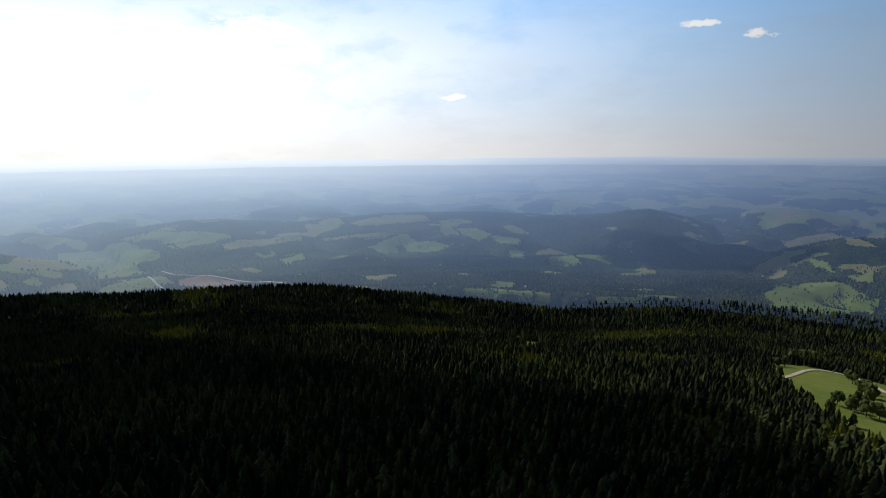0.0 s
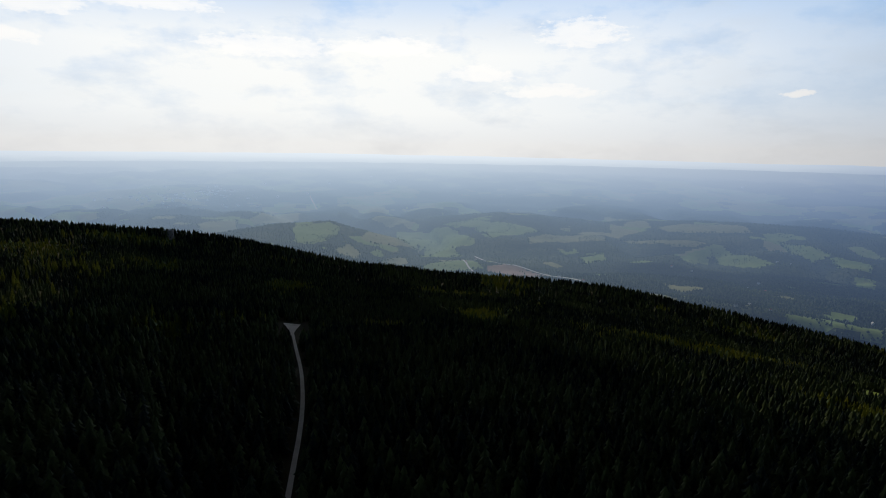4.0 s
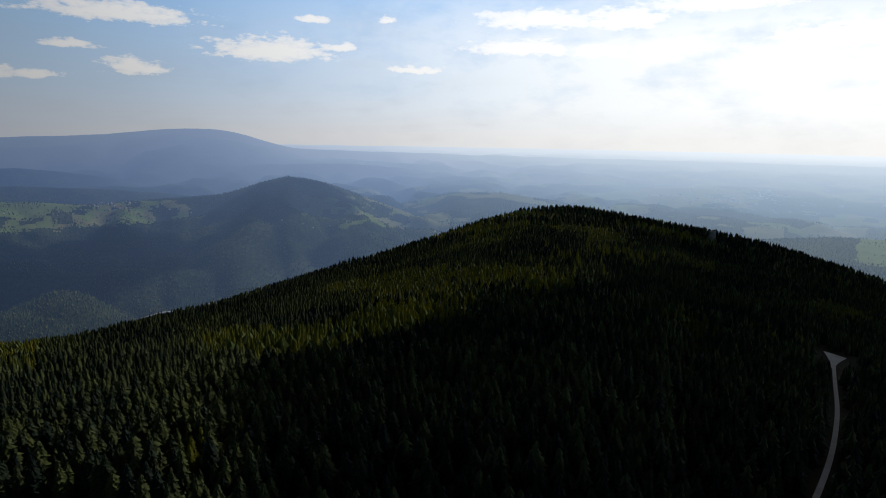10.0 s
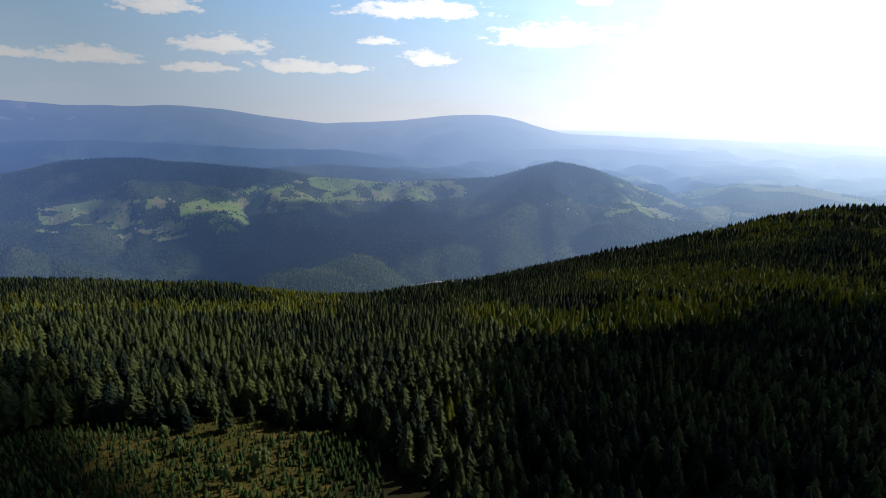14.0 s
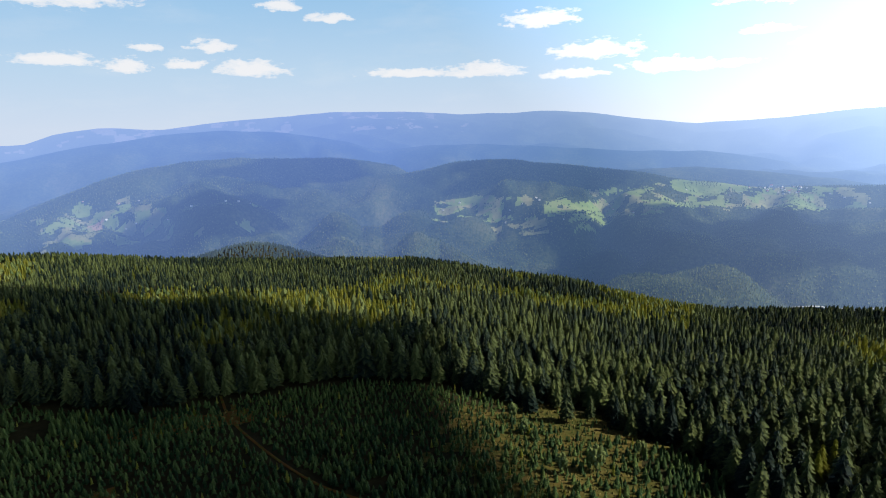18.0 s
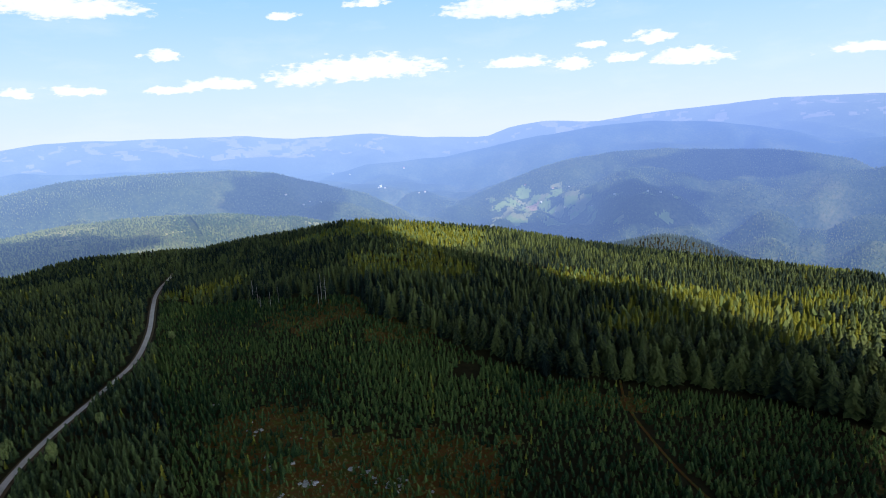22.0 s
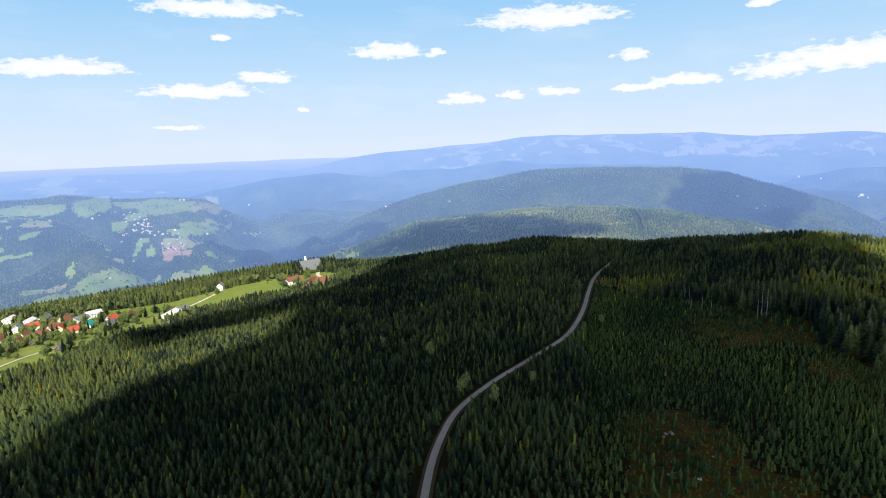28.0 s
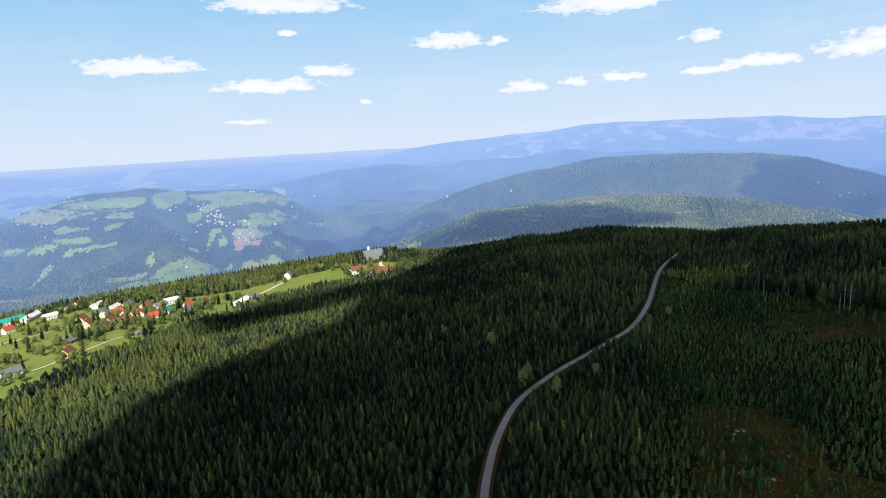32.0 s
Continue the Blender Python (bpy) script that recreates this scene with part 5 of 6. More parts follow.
def slab(bm, corners, thick):
    lo = [bm.verts.new(c) for c in corners]
    hi = [bm.verts.new(Vector(c) + Vector((0, 0, thick))) for c in corners]
    bm.faces.new(lo[::-1])
    bm.faces.new(hi)
    for i in range(4):
        j = (i + 1) % 4
        bm.faces.new((lo[i], lo[j], hi[j], hi[i]))


def make_house(kind, wide, deep, high, pitch, wall, roof, label, fine=True, category="house", boards=None):
    """A gabled house on a stone footing; the ridge runs along x."""
    root = new(kind)
    tagged(root, label, category, group="houses")
    rise = deep / 2 * math.tan(radians(pitch))
    bm = bmesh.new()
    ring = [(-deep / 2, -1.5), (deep / 2, -1.5), (deep / 2, high), (0, high + rise), (-deep / 2, high)]
    ends = [[bm.verts.new((sx * wide / 2, y, z)) for y, z in ring] for sx in (-1, 1)]
    bm.faces.new(ends[0][::-1])
    bm.faces.new(ends[1])
    for i in range(5):
        j = (i + 1) % 5
        bm.faces.new((ends[0][i], ends[0][j], ends[1][j], ends[1][i]))
    part("wall", bm, wall, root)
    bm = bmesh.new()
    over, k = 0.7, math.tan(radians(pitch))
    for s in (-1, 1):
        e = deep / 2 + over
        pts = [(-wide / 2 - over, s * e, high - over * k + 0.08), (wide / 2 + over, s * e, high - over * k + 0.08),
               (wide / 2 + over, 0, high + rise + 0.08), (-wide / 2 - over, 0, high + rise + 0.08)]
        slab(bm, pts if s < 0 else pts[::-1], 0.28)
    part("roof", bm, roof, root)
    if not fine:
        return root
    bm = bmesh.new()
    box(bm, wide * 0.2, deep * 0.1, high + rise * 0.9 + 0.4, 0.8, 0.8, rise * 0.35 + 1.8)
    part("chimney", bm, M["brown"], root)
    if boards:
        bm = bmesh.new()
        for sx in (-1, 1):
            v = [bm.verts.new((sx * (wide / 2 + 0.06), y, z)) for y, z in ((-deep / 2 * 0.98, high), (deep / 2 * 0.98, high), (0, high + rise * 0.97))]
            bm.faces.new(v)
            bmesh.ops.solidify(bm, geom=bm.faces[-1:], thickness=0.05 * sx)
        part("gable_boards", bm, boards, root)
    floors = max(1, int(high // 2.7))
    for f in range(floors):
        z = 1.5 + f * 2.7
        n = max(2, int(wide / 3.2))
        for i in range(n):
            x = (i + 0.5) / n * wide - wide / 2
            for s in (-1, 1):
                if f == 0 and i == n // 2 and s < 0:
                    bm = bmesh.new()
                    box(bm, x, s * (deep / 2 + 0.03), 1.05, 1.1, 0.1, 2.1)
                    part("door", bm, M["timber"], root)
                    continue
                window(root, x, s * (deep / 2 + 0.02), z, 0)
        for i in range(2):
            for s in (-1, 1):
                window(root, s * (wide / 2 + 0.02), (i - 0.5) * deep * 0.45, z, 90)
    for s in (-1, 1):
        window(root, s * (wide / 2 + 0.13), 0, high + rise * 0.35, 90)
    return root


def window(root, x, y, z, turn):
    bm = bmesh.new()
    box(bm, x, y, z, 1.25, 0.1, 1.35, turn)
    frame_ob = part("window", bm, M["pale"], root)
    bm = bmesh.new()
    box(bm, x, y, z, 1.0, 0.14, 1.1, turn)
    part("pane", bm, M["glass"], frame_ob)


def place(ob, bearing, r, turn, sink=0.0, copy=True, lift=0.0):
    x, y = to_xy(bearing, r)
    m = pose(float(x), float(y), float(land(x, y)) - sink + lift, 0, 0, turn)
    if copy:
        return copy_thing(ob, m)
    ob.matrix_basis = m
    return ob


# ---------------------------------------------------------------- the village under the hill
NEAR = {
    "white_slate": make_house("house", 14, 9, 5.4, 32, M["white"], M["slate"], "white rendered house with a grey metal roof on a meadow"),
    "ochre": make_house("house", 11, 9, 4.6, 40, M["ochre"], M["brown"], "ochre house with a brown tiled roof beside a lane"),
    "white_red": make_house("house", 11, 8.5, 5.2, 40, M["white"], M["red"], "white rendered house with a red tiled roof in the village"),
    "cream_red": make_house("house", 12, 9, 5.0, 38, M["cream"], M["red"], "cream rendered house with a red tiled roof in the village"),
    "cream_brown": make_house("house", 11, 9, 5.6, 42, M["cream"], M["brown"], "cream rendered house with a steep brown roof in the village"),
    "white_brown": make_house("house", 14, 9.5, 4.4, 36, M["white"], M["brown"], "low white house with a brown tiled roof on the meadow", boards=M["timber"]),
    "white_teal": make_house("house", 13, 9, 4.8, 36, M["white"], M["teal"], "white house with a bright teal metal roof in the village"),
    "white_pale": make_house("house", 16, 10, 5.6, 26, M["white"], M["pale"], "white house with a pale metal roof at the wood's edge"),
    "villa": make_house("villa", 9, 8, 6.6, 40, M["white"], M["slate"], "tall white villa with a grey roof among trees", category="villa"),
    "timber": make_house("timbered_house", 16, 9, 5.6, 40, M["timber"], M["brown"], "dark timbered house with white window frames and a brown roof", boards=M["timber"]),
    "cabin": make_house("cabin", 7, 5, 2.8, 32, M["timber"], M["slate"], "small dark wooden cabin at the wood's edge", category="cabin"),
    "hall": make_house("hall", 44, 13, 5.2, 16, M["white"], M["pale"], "long low white hall with a pale roof", category="hall"),
    "hall_green": make_house("hall", 34, 14, 6.5, 22, M["white"], M["teal"], "large white building with a green roof beside a meadow", category="hall"),
    "shed": make_house("long_shed", 42, 9, 3.4, 20, M["timber"], M["slate"], "long grey shed roof beside the village lane", category="shed"),
}
VILLAGE = [("white_slate", 135.2, 424, 20), ("ochre", 131.2, 444, 60), ("hall", 133.2, 705, 60), ("hall_green", 134.6, 705, 20), ("white_red", 134.8, 652, 30),
           ("cream_brown", 129.8, 596, 60), ("shed", 129.8, 512, 45), ("white_brown", 128.2, 520, 70), ("cream_brown", 127.7, 540, 60),
           ("white_red", 127.1, 592, 10), ("white_pale", 127.3, 628, 60), ("white_brown", 126.7, 540, 10), ("cream_red", 125.3, 556, 80),
           ("cream_brown", 124.9, 596, 45), ("cream_brown", 125.7, 556, 30), ("white_slate", 126.2, 632, 60), ("white_pale", 122.8, 612, 20),
           ("white_slate", 123.7, 592, 20), ("white_teal", 123.3, 548, 70), ("white_red", 121.5, 560, 45), ("white_slate", 121.8, 532, 60),
           ("white_brown", 120.1, 576, 80), ("white_pale", 116.8, 524, 60), ("white_slate", 116.1, 532, 45), ("cabin", 114.8, 524, 45),
           ("villa", 112.5, 636, 70), ("cabin", 120.1, 452, 80), ("cabin", 117.5, 488, 20), ("white_brown", 106.0, 592, 20), ("timber", 104.4, 544, 70),
           ("ochre", 103.4, 548, 20), ("white_slate", 128.1, 600, 80), ("white_pale", 128.5, 672, 60), ("cream_brown", 129.8, 705, 45),
           ("white_slate", 130.5, 700, 70), ("cream_red", 124.3, 528, 10), ("white_brown", 125.9, 592, 70), ("cabin", 125.6, 468, 80),
           ("cabin", 121.7, 468, 10), ("white_pale", 131.9, 676, 20), ("cabin", 127.2, 512, 80), ("cream_brown", 129.4, 556, 60)]
for kind, b, r, turn in VILLAGE:
    ob = place(NEAR[kind], b, r, b + turn)
    size = 0.95 if b < 118 and kind != "villa" else 0.76
    ob.scale = (size, size, size)

# mountain lodge with a steep grey roof
lodge = make_house("mountain_lodge", 22, 15, 4.0, 50, M["timber"], M["slate"], "large dark mountain lodge with a steep grey metal roof", category="lodge", boards=M["timber"])
bm = bmesh.new()
box(bm, -4, 1.5, 14.5, 1.8, 1.8, 5.0)
part("tower_chimney", bm, M["pale"], lodge, "tall pale chimney")
bm = bmesh.new()
box(bm, 14.5, 1.0, 2.0, 7.0, 8.0, 7.0)
part("annex", bm, M["white"], lodge, "white rendered annex")
place(lodge, 104.4, 655, 104.4 + 25, copy=False)
hedge_n = 40
hb = np.linspace(103.6, 107.4, hedge_n)
hx, hy = to_xy(hb, 640 + 3 * fbm(hb, hb * 0 + 1, 2))
plant("hedge", hx, hy, np.full(hedge_n, 3.4), np.full(hedge_n, 1.6), FAR_B, M["old"], "clipped dark green hedge before the lodge", "hedge")

# lookout tower of stone near the summit
tower = new("lookout_tower")
tagged(tower, "old grey stone lookout tower near the wooded summit", "tower")
bm = bmesh.new()
bmesh.ops.create_cone(bm, cap_ends=True, segments=12, radius1=5.2, radius2=4.6, depth=20, matrix=pose(0, 0, 9))
part("shaft", bm, M["granite"], tower)
bm = bmesh.new()
bmesh.ops.create_cone(bm, cap_ends=True, segments=12, radius1=5.6, radius2=5.6, depth=1.2, matrix=pose(0, 0, 19.6))
part("parapet", bm, M["granite"], tower)
bm = bmesh.new()
bmesh.ops.create_cone(bm, cap_ends=True, segments=12, radius1=3.0, radius2=0.4, depth=3.0, matrix=pose(0, 0, 21.6))
part("cap", bm, M["slate"], tower)
bm = bmesh.new()
bmesh.ops.create_cone(bm, cap_ends=True, segments=6, radius1=0.18, radius2=0.08, depth=8, matrix=pose(0, 0, 26.5))
part("mast", bm, M["pale"], tower)
for k in range(8):
    bm = bmesh.new()
    a = k * 45
    box(bm, 4.8 * math.cos(radians(a)), 4.8 * math.sin(radians(a)), 9 + (k % 2) * 5, 0.5, 0.9, 1.6, a)
    part("window", bm, M["glass"], tower)
place(tower, -71.6, 815, 10, copy=False)
tower.scale = (0.75, 0.75, 0.7)

# ---------------------------------------------------------------- hamlets on the far slopes
HAMLET_WEST = [(-16.4, 2102), (-17.2, 2342), (-18.0, 2102), (-18.7, 2090), (-19.3, 2114), (-14.1, 1994), (-14.9, 2034), (-10.6, 2002), (-5.5, 1890), (-4.0, 1926), (-4.4, 1882), (2.4, 1778), (5.2, 1774), (-6.2, 1790), (-21.4, 2070), (-22.4, 2046), (-24.1, 2026), (-31.9, 1754), (-33.8, 1706), (-34.7, 1702), (-37.7, 1758), (-41.1, 1794), (-36.3, 1734), (5.6, 1734), (4.0, 1782), (0.1, 1682)]
HAMLET_GLADE = [(42.7, 2154), (38.6, 2082), (40.1, 2094), (41.2, 2038), (39.8, 1966), (39.0, 1946), (36.5, 1870), (34.5, 1802), (31.6, 1754), (29.5, 1762), (30.5, 1754), (56.0, 2518), (56.4, 2546), (54.1, 2890), (52.2, 2354), (11.6, 1842), (10.0, 1894), (2.7, 1810)]
VILLAGE_SOUTH = [(-101.8, 2782), (-103.2, 3006), (-122.7, 3378), (-140.1, 3086), (-143.6, 2974), (-133.4, 2902), (-134.4, 2902), (-91.2, 3150), (-98.6, 1518), (-99.5, 1598), (-100.4, 1534), (-107.6, 1398), (-109.9, 1330), (-123.1, 1186), (-124.2, 1226), (-125.8, 1182), (-124.7, 1522), (-123.9, 1462), (-125.3, 1430), (-119.3, 1630), (-117.6, 1650), (-137.8, 1146), (-138.9, 1154), (-142.0, 1210), (-144.2, 1178), (-131.3, 1234), (-133.0, 1230), (-126.9, 1818), (-125.9, 1842), (-155.9, 2058), (-156.7, 1790), (-158.9, 2270), (-159.7, 2346), (-153.6, 1606), (-159.2, 1530), (-150.3, 2210), (-148.5, 1934), (-147.0, 2534)]
TOWN_PLAIN = [(-72.2, 2774), (-72.8, 2802), (-73.3, 2798), (-73.8, 2810), (-74.6, 2770), (-70.1, 2614), (-71.1, 2522), (-76.5, 2634), (-79.7, 3058), (-80.8, 2686), (-89.4, 3366), (-91.6, 3194), (-56.2, 3114), (-66.9, 2446), (-71.9, 2610), (-69.5, 2546), (-85.5, 3046), (-83.5, 2742)]
HAMLET_VALLEY = [(63.7, 1838), (62.1, 1826), (65.2, 1866), (63.1, 1922), (52.8, 2342), (56.6, 2522), (60.8, 3074), (59.2, 2934), (90.8, 1910)]
VILLAGE_NORTH = [(119.6, 2102), (119.4, 2074), (119.0, 2090), (118.8, 2054), (118.4, 2070), (118.1, 2034), (117.8, 1998), (117.6, 1974), (118.6, 2002), (119.1, 2122), (117.1, 1930), (116.8, 1914), (116.4, 1914), (116.0, 1906), (115.5, 1914), (115.5, 1902), (115.8, 1922), (120.0, 1918), (119.5, 2042), (118.8, 2106), (118.3, 1986), (117.9, 2046), (131.4, 2130), (131.0, 2134), (130.5, 2034), (131.8, 2150), (131.3, 1962), (129.0, 1830), (128.6, 1810), (115.1, 2242), (114.8, 2242), (111.8, 2238), (111.5, 2190), (109.4, 2710), (121.9, 2086), (121.4, 2086), (120.2, 2126), (99.7, 1870), (99.3, 1862), (98.9, 1822), (102.5, 1914), (129.2, 3266), (128.2, 2182), (133.2, 2270), (132.9, 2218)]
VILLAGE_NORTH_B = [(124.9, 2030), (96.9, 2002), (119.3, 1774), (113.2, 1970), (122.5, 1582), (121.2, 1578)]

# far walls and roofs glow with the painted haze too
FAR = [make_house("farmhouse", 11, 8, 4.6, 40, wall, roof, label, False, "house") for wall, roof, label in (
    (M["far_white"], M["far_grey"], "small far white farmhouse with a pale roof"), (M["far_white"], M["far_red"], "small far white farmhouse with a red roof"),
    (M["far_white"], M["far_red"], "small far cream farmhouse with a brown roof"), (M["far_white"], M["far_white"], "small far white farmhouse with a white roof"))]
pick = random.Random(5)
for hamlet in (HAMLET_WEST, HAMLET_GLADE, VILLAGE_SOUTH, VILLAGE_NORTH, VILLAGE_NORTH_B, HAMLET_VALLEY, TOWN_PLAIN,
               [(pick.gauss(-73.5, 3.2), pick.gauss(2690, 110)) for _ in range(80)], [(pick.gauss(-18.0, 1.0), pick.gauss(2095, 18)) for _ in range(22)],
               [(pick.gauss(-76, 0.8), pick.gauss(2840, 25)) for _ in range(16)],
               [(pick.gauss(118.3, 0.6), pick.gauss(1965, 32)) for _ in range(28)], [(pick.gauss(115.9, 0.6), pick.gauss(1880, 14)) for _ in range(14)]):
    for b, r in hamlet:
        ob = place(FAR[pick.choice((0, 0, 1, 2, 3, 3))], b, r, pick.uniform(0, 180), lift=1.0)
        size = pick.uniform(0.34, 0.56) if r < 2300 else pick.uniform(0.5, 1.0)
        ob.scale = (size, size, size)
for ob in list(NEAR.values()) + FAR:
    for o in (*ob.children_recursive, ob):
        bpy.data.objects.remove(o)


# ---------------------------------------------------------------- single trees, snags and rocks
def limb(bm, a, b, ra, rb, sides=6):
    """A tapered stem from a to b."""
    a, b = Vector(a), Vector(b)
    m = Matrix.Translation((a + b) / 2) @ (b - a).to_track_quat("Z", "Y").to_matrix().to_4x4()
    bmesh.ops.create_cone(bm, cap_ends=True, segments=sides, radius1=ra, radius2=rb, depth=(b - a).length, matrix=m)


def crown_part(name, shape, scale, mat, parent, tint):
    v, f, tip_light = shape
    # one tone per crown, plus the painted light of tips and tops
    ob = new(name, mesh_of(name, v * scale, f, mat, False, tint * 0.6 + tip_light * 0.6))
    ob.parent = parent
    return ob


def make_spruce(seed, mat, kind, label, slim=1.0):
    g = random.Random(seed)
    root = tagged(new(kind), label, "tree", group="trees of the wood")
    bm = bmesh.new()
    limb(bm, (0, 0, -1), (0, 0, 16), 0.28, 0.04)
    part("trunk", bm, M["bark"], root)
    crown_part("crown", spruce_shape(15, 15, seed + 100, slim, 0.1), (3.4, 3.4, 16), mat, root, 0.5 * g.random())
    return root


def make_broadleaf(seed, mat, kind, label, tall=10.0, broad=0.46):
    g = random.Random(seed)
    root = tagged(new(kind), label, "tree", group="trees of the village")
    bm = bmesh.new()
    limb(bm, (0, 0, -0.6), (0, 0, tall * 0.6), 0.3, 0.14)
    for k in range(5):
        a = k * 1.3 + g.random()
        limb(bm, (0, 0, tall * (0.25 + 0.06 * k)), (math.cos(a) * tall * 0.25, math.sin(a) * tall * 0.25, tall * (0.5 + 0.05 * k)), 0.12, 0.04, 5)
    part("trunk", bm, M["bark"], root)
    crown_part("crown", crown_shape(30, seed + 200, 0.72), (tall * broad, tall * broad, tall), mat, root, g.random())
    return root


def make_snag(seed):
    g = random.Random(seed)
    root = tagged(new("dead_spruce"), "bare grey dead spruce trunk with broken twigs", "tree", group="dead trees on the heath")
    bm = bmesh.new()
    tall = g.uniform(11, 17)
    limb(bm, (0, 0, -0.5), (0.2, 0.1, tall), 0.2, 0.04, 7)
    part("trunk", bm, M["deadwood"], root)
    bm = bmesh.new()
    for k in range(26):
        z, a = g.uniform(0.35, 0.97) * tall, g.uniform(0, 6.28)
        q = (1.1 - z / tall) * 3.2 * g.uniform(0.5, 1.0)
        limb(bm, (0, 0, z), (math.cos(a) * q, math.sin(a) * q, z - q * 0.25), 0.05, 0.015, 4)
    part("twigs", bm, M["deadwood"], root)
    return root


def make_boulder(seed):
    bm = bmesh.new()
    bmesh.ops.create_icosphere(bm, subdivisions=2, radius=1.0)
    for v in bm.verts:
        d = noise.noise(v.co * 1.3 + Vector((seed * 3.1, 0, 0))) + 0.5 * noise.noise(v.co * 3 + Vector((seed, 5, 0)))
        v.co *= 1 + 0.45 * d
        v.co.z *= 0.62
    me = bpy.data.meshes.new("boulder")
    bm.to_mesh(me)
    bm.free()
    me.materials.append(M["granite"])
    return tagged(new("boulder", me), "pale weathered granite boulder on rusty heath", "rock", group="boulders on the heath")


def spread(templates, spots, sizes, seed, sink=0.1):
    g = random.Random(seed)
    for b, r in spots:
        x, y = to_xy(b + g.uniform(-0.15, 0.15), r + g.uniform(-1, 1))
        s = g.uniform(*sizes)
        ob = copy_thing(g.choice(templates), pose(float(x), float(y), float(land(x, y)) - sink, 0, 0, g.uniform(0, 360)))
        ob.scale = (s * g.uniform(0.9, 1.1), s * g.uniform(0.9, 1.1), s)


def clear(templates):
    for ob in templates:
        for o in (*ob.children_recursive, ob):
            bpy.data.objects.remove(o)


ROCKS = [(59.8, 164), (59.0, 160), (57.2, 156), (56.3, 156), (68.4, 160), (66.0, 164), (65.4, 164), (69.2, 176), (73.8, 236), (70.2, 204), (53.0, 152), (61.3, 168), (57.8, 156), (74.0, 244), (70.5, 212), (69.5, 184), (69.4, 192), (66.1, 192), (67.0, 176)]
SNAGS = [(68.6, 356), (67.6, 356), (66.9, 360), (64.3, 352), (62.9, 348), (62.6, 352), (62.4, 344), (61.0, 332), (69.1, 384), (63.4, 360), (68.6, 372), (64.3, 352), (63.1, 344), (61.1, 328), (67.6, 352), (67.9, 348)]
LARCHES = [(-43.5, 316), (-43.0, 324), (-50.9, 376), (-52.2, 416), (-56.0, 384), (-59.5, 512), (-63.5, 568), (-59.1, 512), (-49.3, 284), (-63.7, 380), (-50.0, 368), (-52.1, 388), (-53.2, 404), (-62.1, 496), (-65.0, 564), (-66.2, 528), (-41.3, 340), (-45.4, 320), (-28.0, 280), (-38.1, 328), (-57.6, 440), (-64.1, 456), (-55.0, 420), (-60.8, 516), (39.9, 276), (42.1, 276), (35.4, 276), (30.7, 272), (29.0, 276), (18.2, 324), (19.3, 344), (39.4, 512), (39.9, 484), (38.6, 500), (36.5, 324), (9.9, 384), (13.2, 328), (49.8, 380), (43.4, 384), (39.2, 272), (37.2, 260), (42.3, 280), (28.8, 272), (34.8, 292), (-50.9, 424), (-50.2, 404), (-58.4, 508), (-61.5, 540), (-62.6, 580), (-41.1, 372), (-38.5, 360), (-42.8, 372), (-46.7, 380)]
BIRCHES = [(90.2, 232), (89.6, 236), (83.0, 240), (76.6, 332), (93.2, 284), (86.8, 220), (97.7, 308), (3.7, 184), (4.8, 196), (-3.8, 164), (-0.2, 160), (-8.0, 176), (-156.5, 348), (-160.1, 704), (-141.0, 768), (-154.4, 316), (-157.4, 320), (-159.4, 312), (-161.2, 388), (-162.0, 368), (-161.1, 300), (-155.9, 456), (-132.5, 468), (-155.5, 404)]
EDGE = [(57.8, 312), (56.4, 300), (54.4, 288), (52.8, 280), (50.9, 272), (48.5, 264), (46.6, 264), (43.3, 252), (40.7, 244), (39.2, 236), (37.5, 248), (34.9, 244), (32.6, 248), (29.8, 252), (26.9, 252), (23.5, 252), (20.0, 244), (16.6, 244), (12.6, 244), (9.8, 244), (7.6, 244), (6.0, 240), (3.8, 228), (1.6, 212), (-0.5, 196), (-2.8, 192), (-5.5, 196), (-7.4, 200), (-9.4, 204), (-11.5, 196), (-13.2, 196), (-14.8, 196), (-16.4, 196), (69.1, 388), (65.9, 364), (59.8, 328), (58.2, 308), (56.6, 288), (54.3, 276), (52.1, 268), (49.9, 260)]

spruces = [make_spruce(k, M["old"], "spruce", "tall dark spruce at the edge of the old wood") for k in range(4)]
larches = [make_spruce(k + 10, M["larch"], "larch", "yellowish green larch standing out of dark spruces", 0.9) for k in range(3)]
birches = [make_broadleaf(k, M["leaf"], "birch", "light yellow-green birch beside dark spruces", 8.0, 0.3) for k in range(3)]
EAST_TREES = [(-160.3, 442), (-160.8, 428), (-161.2, 410), (-161.6, 402), (-162.0, 386), (-159.8, 346), (-160.9, 338), (-161.3, 352), (-162.3, 344), (-162.6, 340), (-155.3, 454), (-156.3, 488), (-156.8, 504), (-157.2, 528), (-157.9, 546), (-162.9, 330), (-162.0, 328)]
leafs = [make_broadleaf(k + 5, M["leaf"], "broadleaf_tree", "rounded green broadleaf tree beside village houses", 11.0) for k in range(4)]
snags = [make_snag(k) for k in range(4)]
boulders = [make_boulder(k) for k in range(5)]
spread(spruces, EDGE[::2], (0.72, 1.0), 1)
spread(larches, LARCHES, (0.5, 0.8), 2)
LIT_FLANK = [(-40.5, 360), (-43, 340), (-50, 372), (-52.7, 428), (-54, 380), (-56.5, 415), (-59, 505), (-60, 455), (-63, 580), (-64.6, 580), (-66, 560), (-62.5, 565)]
flank = random.Random(77)
spread(larches, [(flank.gauss(b, 1.6), flank.gauss(r, 22)) for b, r in LIT_FLANK for _ in range(9)], (0.5, 0.85), 12)
spread(birches, BIRCHES, (0.7, 1.2), 3)
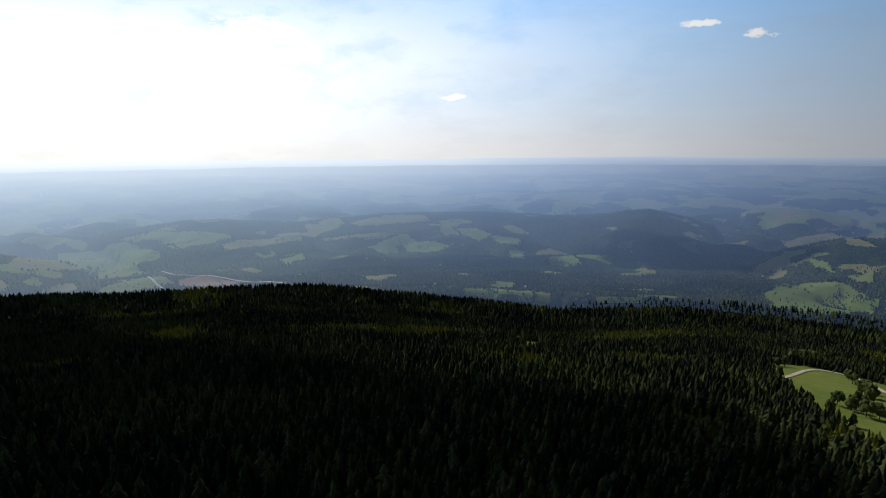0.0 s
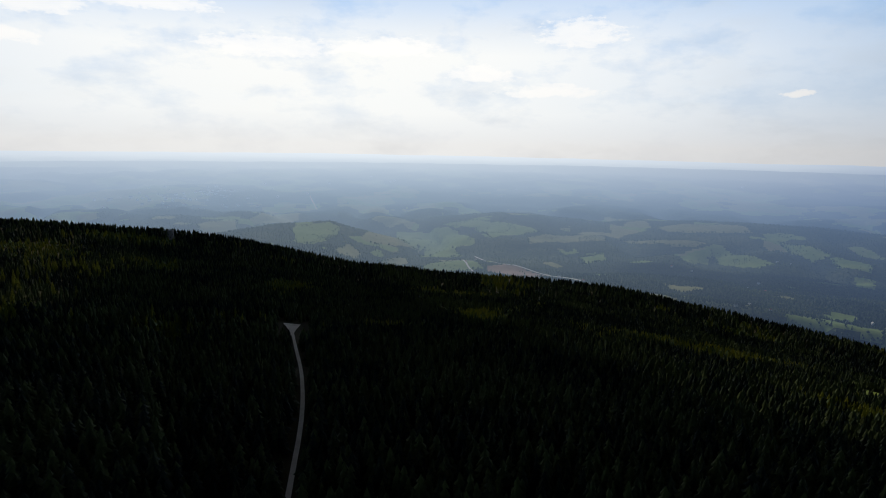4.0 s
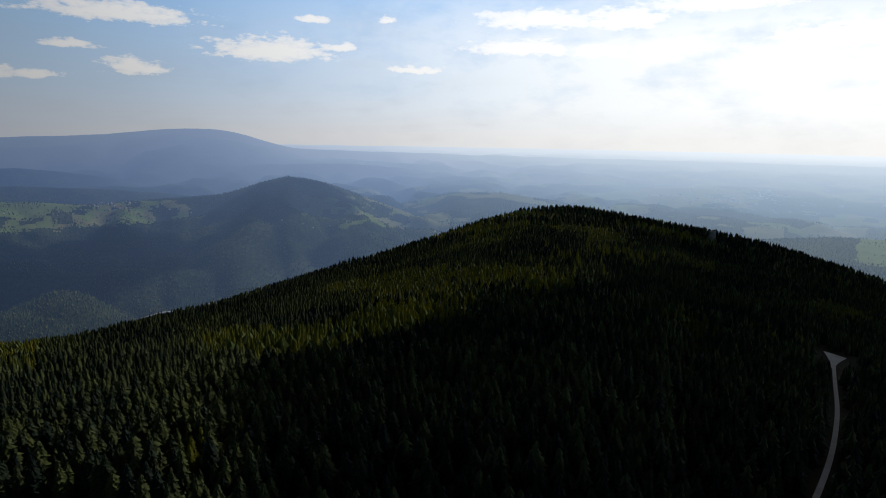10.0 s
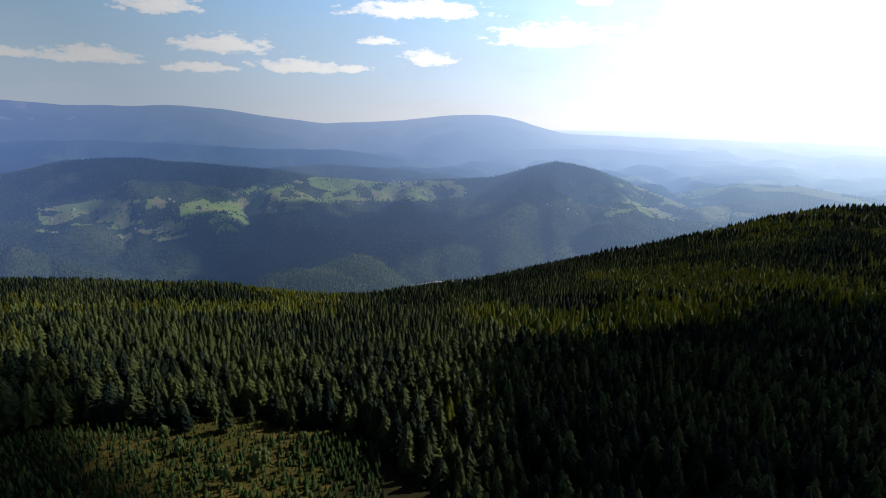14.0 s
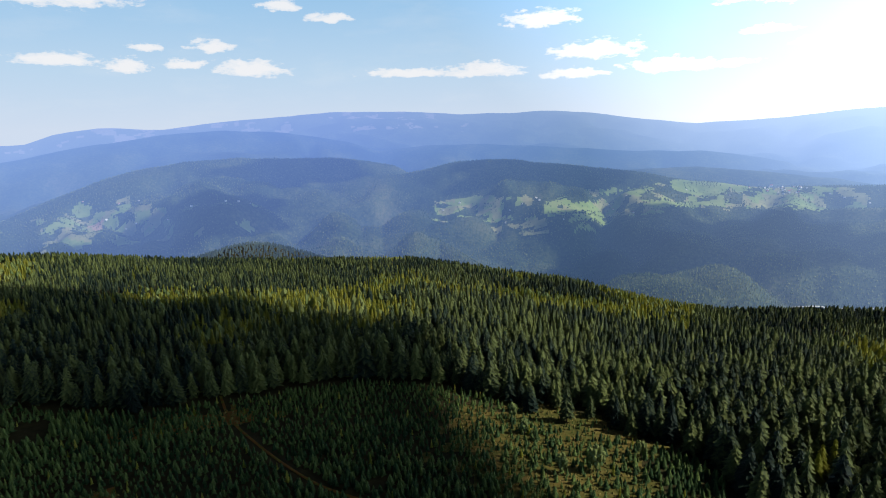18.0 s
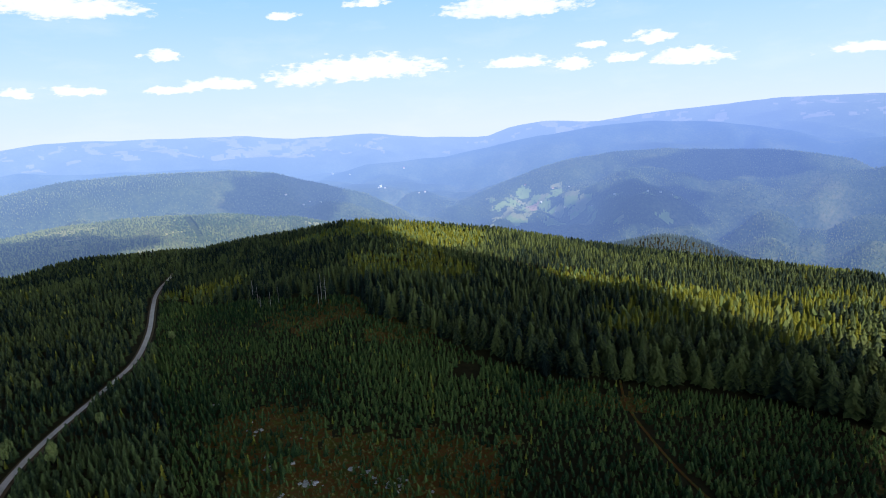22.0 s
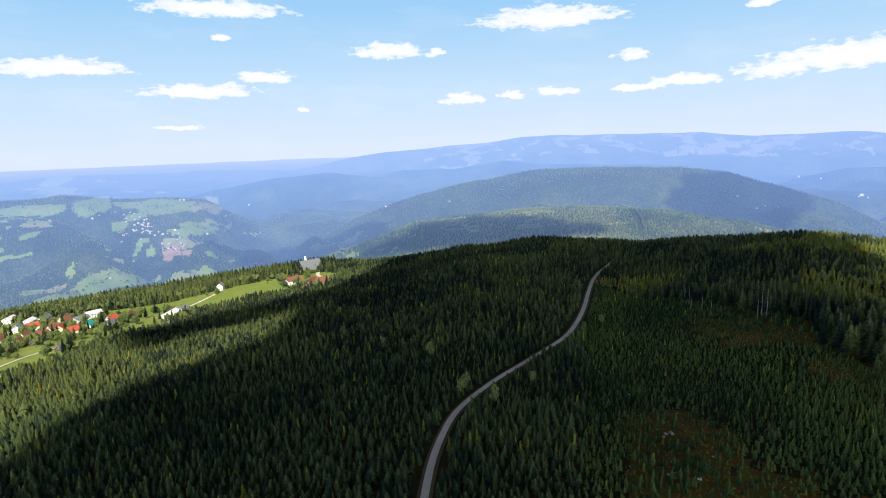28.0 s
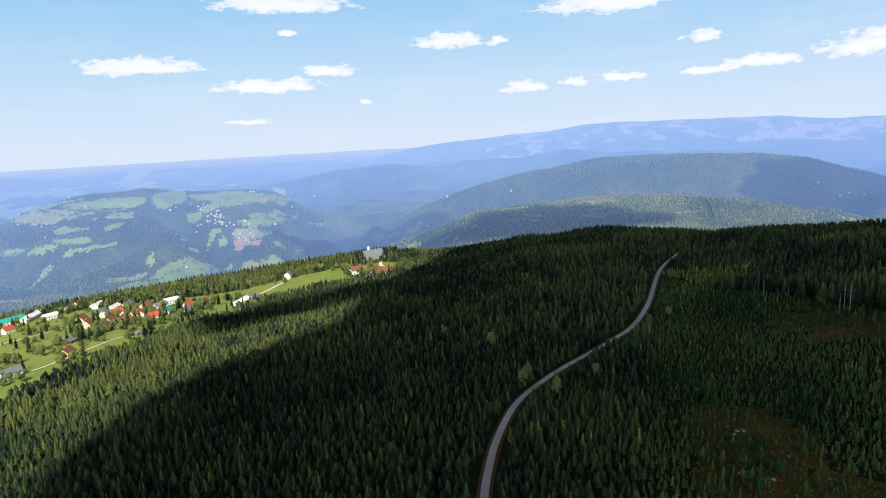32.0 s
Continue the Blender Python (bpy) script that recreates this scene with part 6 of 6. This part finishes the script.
spread(leafs, EAST_TREES, (0.55, 0.95), 31)
spread(snags, SNAGS[::2], (0.6, 1.1), 4)
spread(boulders, ROCKS, (0.5, 1.3), 5)
heap = random.Random(9)
spread(boulders, [(b + heap.gauss(0, 0.5), r + heap.gauss(0, 2.2)) for b, r in ROCKS[:10] for _ in range(5)], (0.25, 0.8), 6)
# gardens and lanes of the village
yard = random.Random(21)
spots = []
for kind, b, r, turn in VILLAGE:
    for _ in range(6):
        spots.append((b + yard.uniform(-1.2, 1.2), r + yard.choice((-1, -1, 1)) * yard.uniform(7, 22)))
clumps = [(132.5, 480), (133.4, 500), (131.5, 510), (129.5, 500), (128.6, 505), (130.6, 545), (126.8, 520), (125.6, 530), (124.4, 530), (127.5, 590), (131.5, 590), (130.8, 610), (132.4, 610), (117.2, 556),
          (118, 575), (113.6, 664), (112.0, 660), (111.6, 664), (113.2, 676), (110.4, 676), (109.6, 672), (107.9, 640), (107.4, 632), (106.8, 618), (105.4, 616), (105.0, 622), (105.1, 634), (104.9, 640), (134.4, 480), (135.8, 500), (136.2, 470)]
for b, r in clumps:
    spots += [(b + yard.gauss(0, 0.35), r + yard.gauss(0, 6)) for _ in range(3)]
homes = [to_xy(b, r) for kind, b, r, turn in VILLAGE]
for _ in range(1400):
    b, r = yard.uniform(117, 137.5), yard.uniform(430, 715)
    x, y = to_xy(b, r)
    if fbm(x * 0.025 + 3, y * 0.025, 3) > 0.09 and near_cover(np.array([x]), np.array([y]))[0] == 3 and len(spots) < 395 and not (b > 121 and r < 462):
        spots.append((b, r))
spots = [p for p in spots if min(math.hypot(to_xy(*p)[0] - x, to_xy(*p)[1] - y) for x, y in homes) > 6.5]
shrubs = np.array([p for b, r in spots for p in ((b + yard.gauss(0, 0.6), r + yard.gauss(0, 8)),)])
shrub_x, shrub_y = to_xy(shrubs[:, 0], shrubs[:, 1])
shrub_h = RNG.uniform(1.2, 3.0, len(shrubs))
plant("garden_shrubs", shrub_x, shrub_y, shrub_h, shrub_h * 0.6, CROWN, M["leaf"], "shrubs and hedges in the village gardens", "shrub")
spread(leafs, [p for k, p in enumerate(spots) if k % 4], (0.4, 0.8), 7)
spread(spruces, [p for k, p in enumerate(spots) if k % 4 == 0], (0.5, 0.8), 8)
clear(spruces + larches + birches + leafs + snags + boulders)
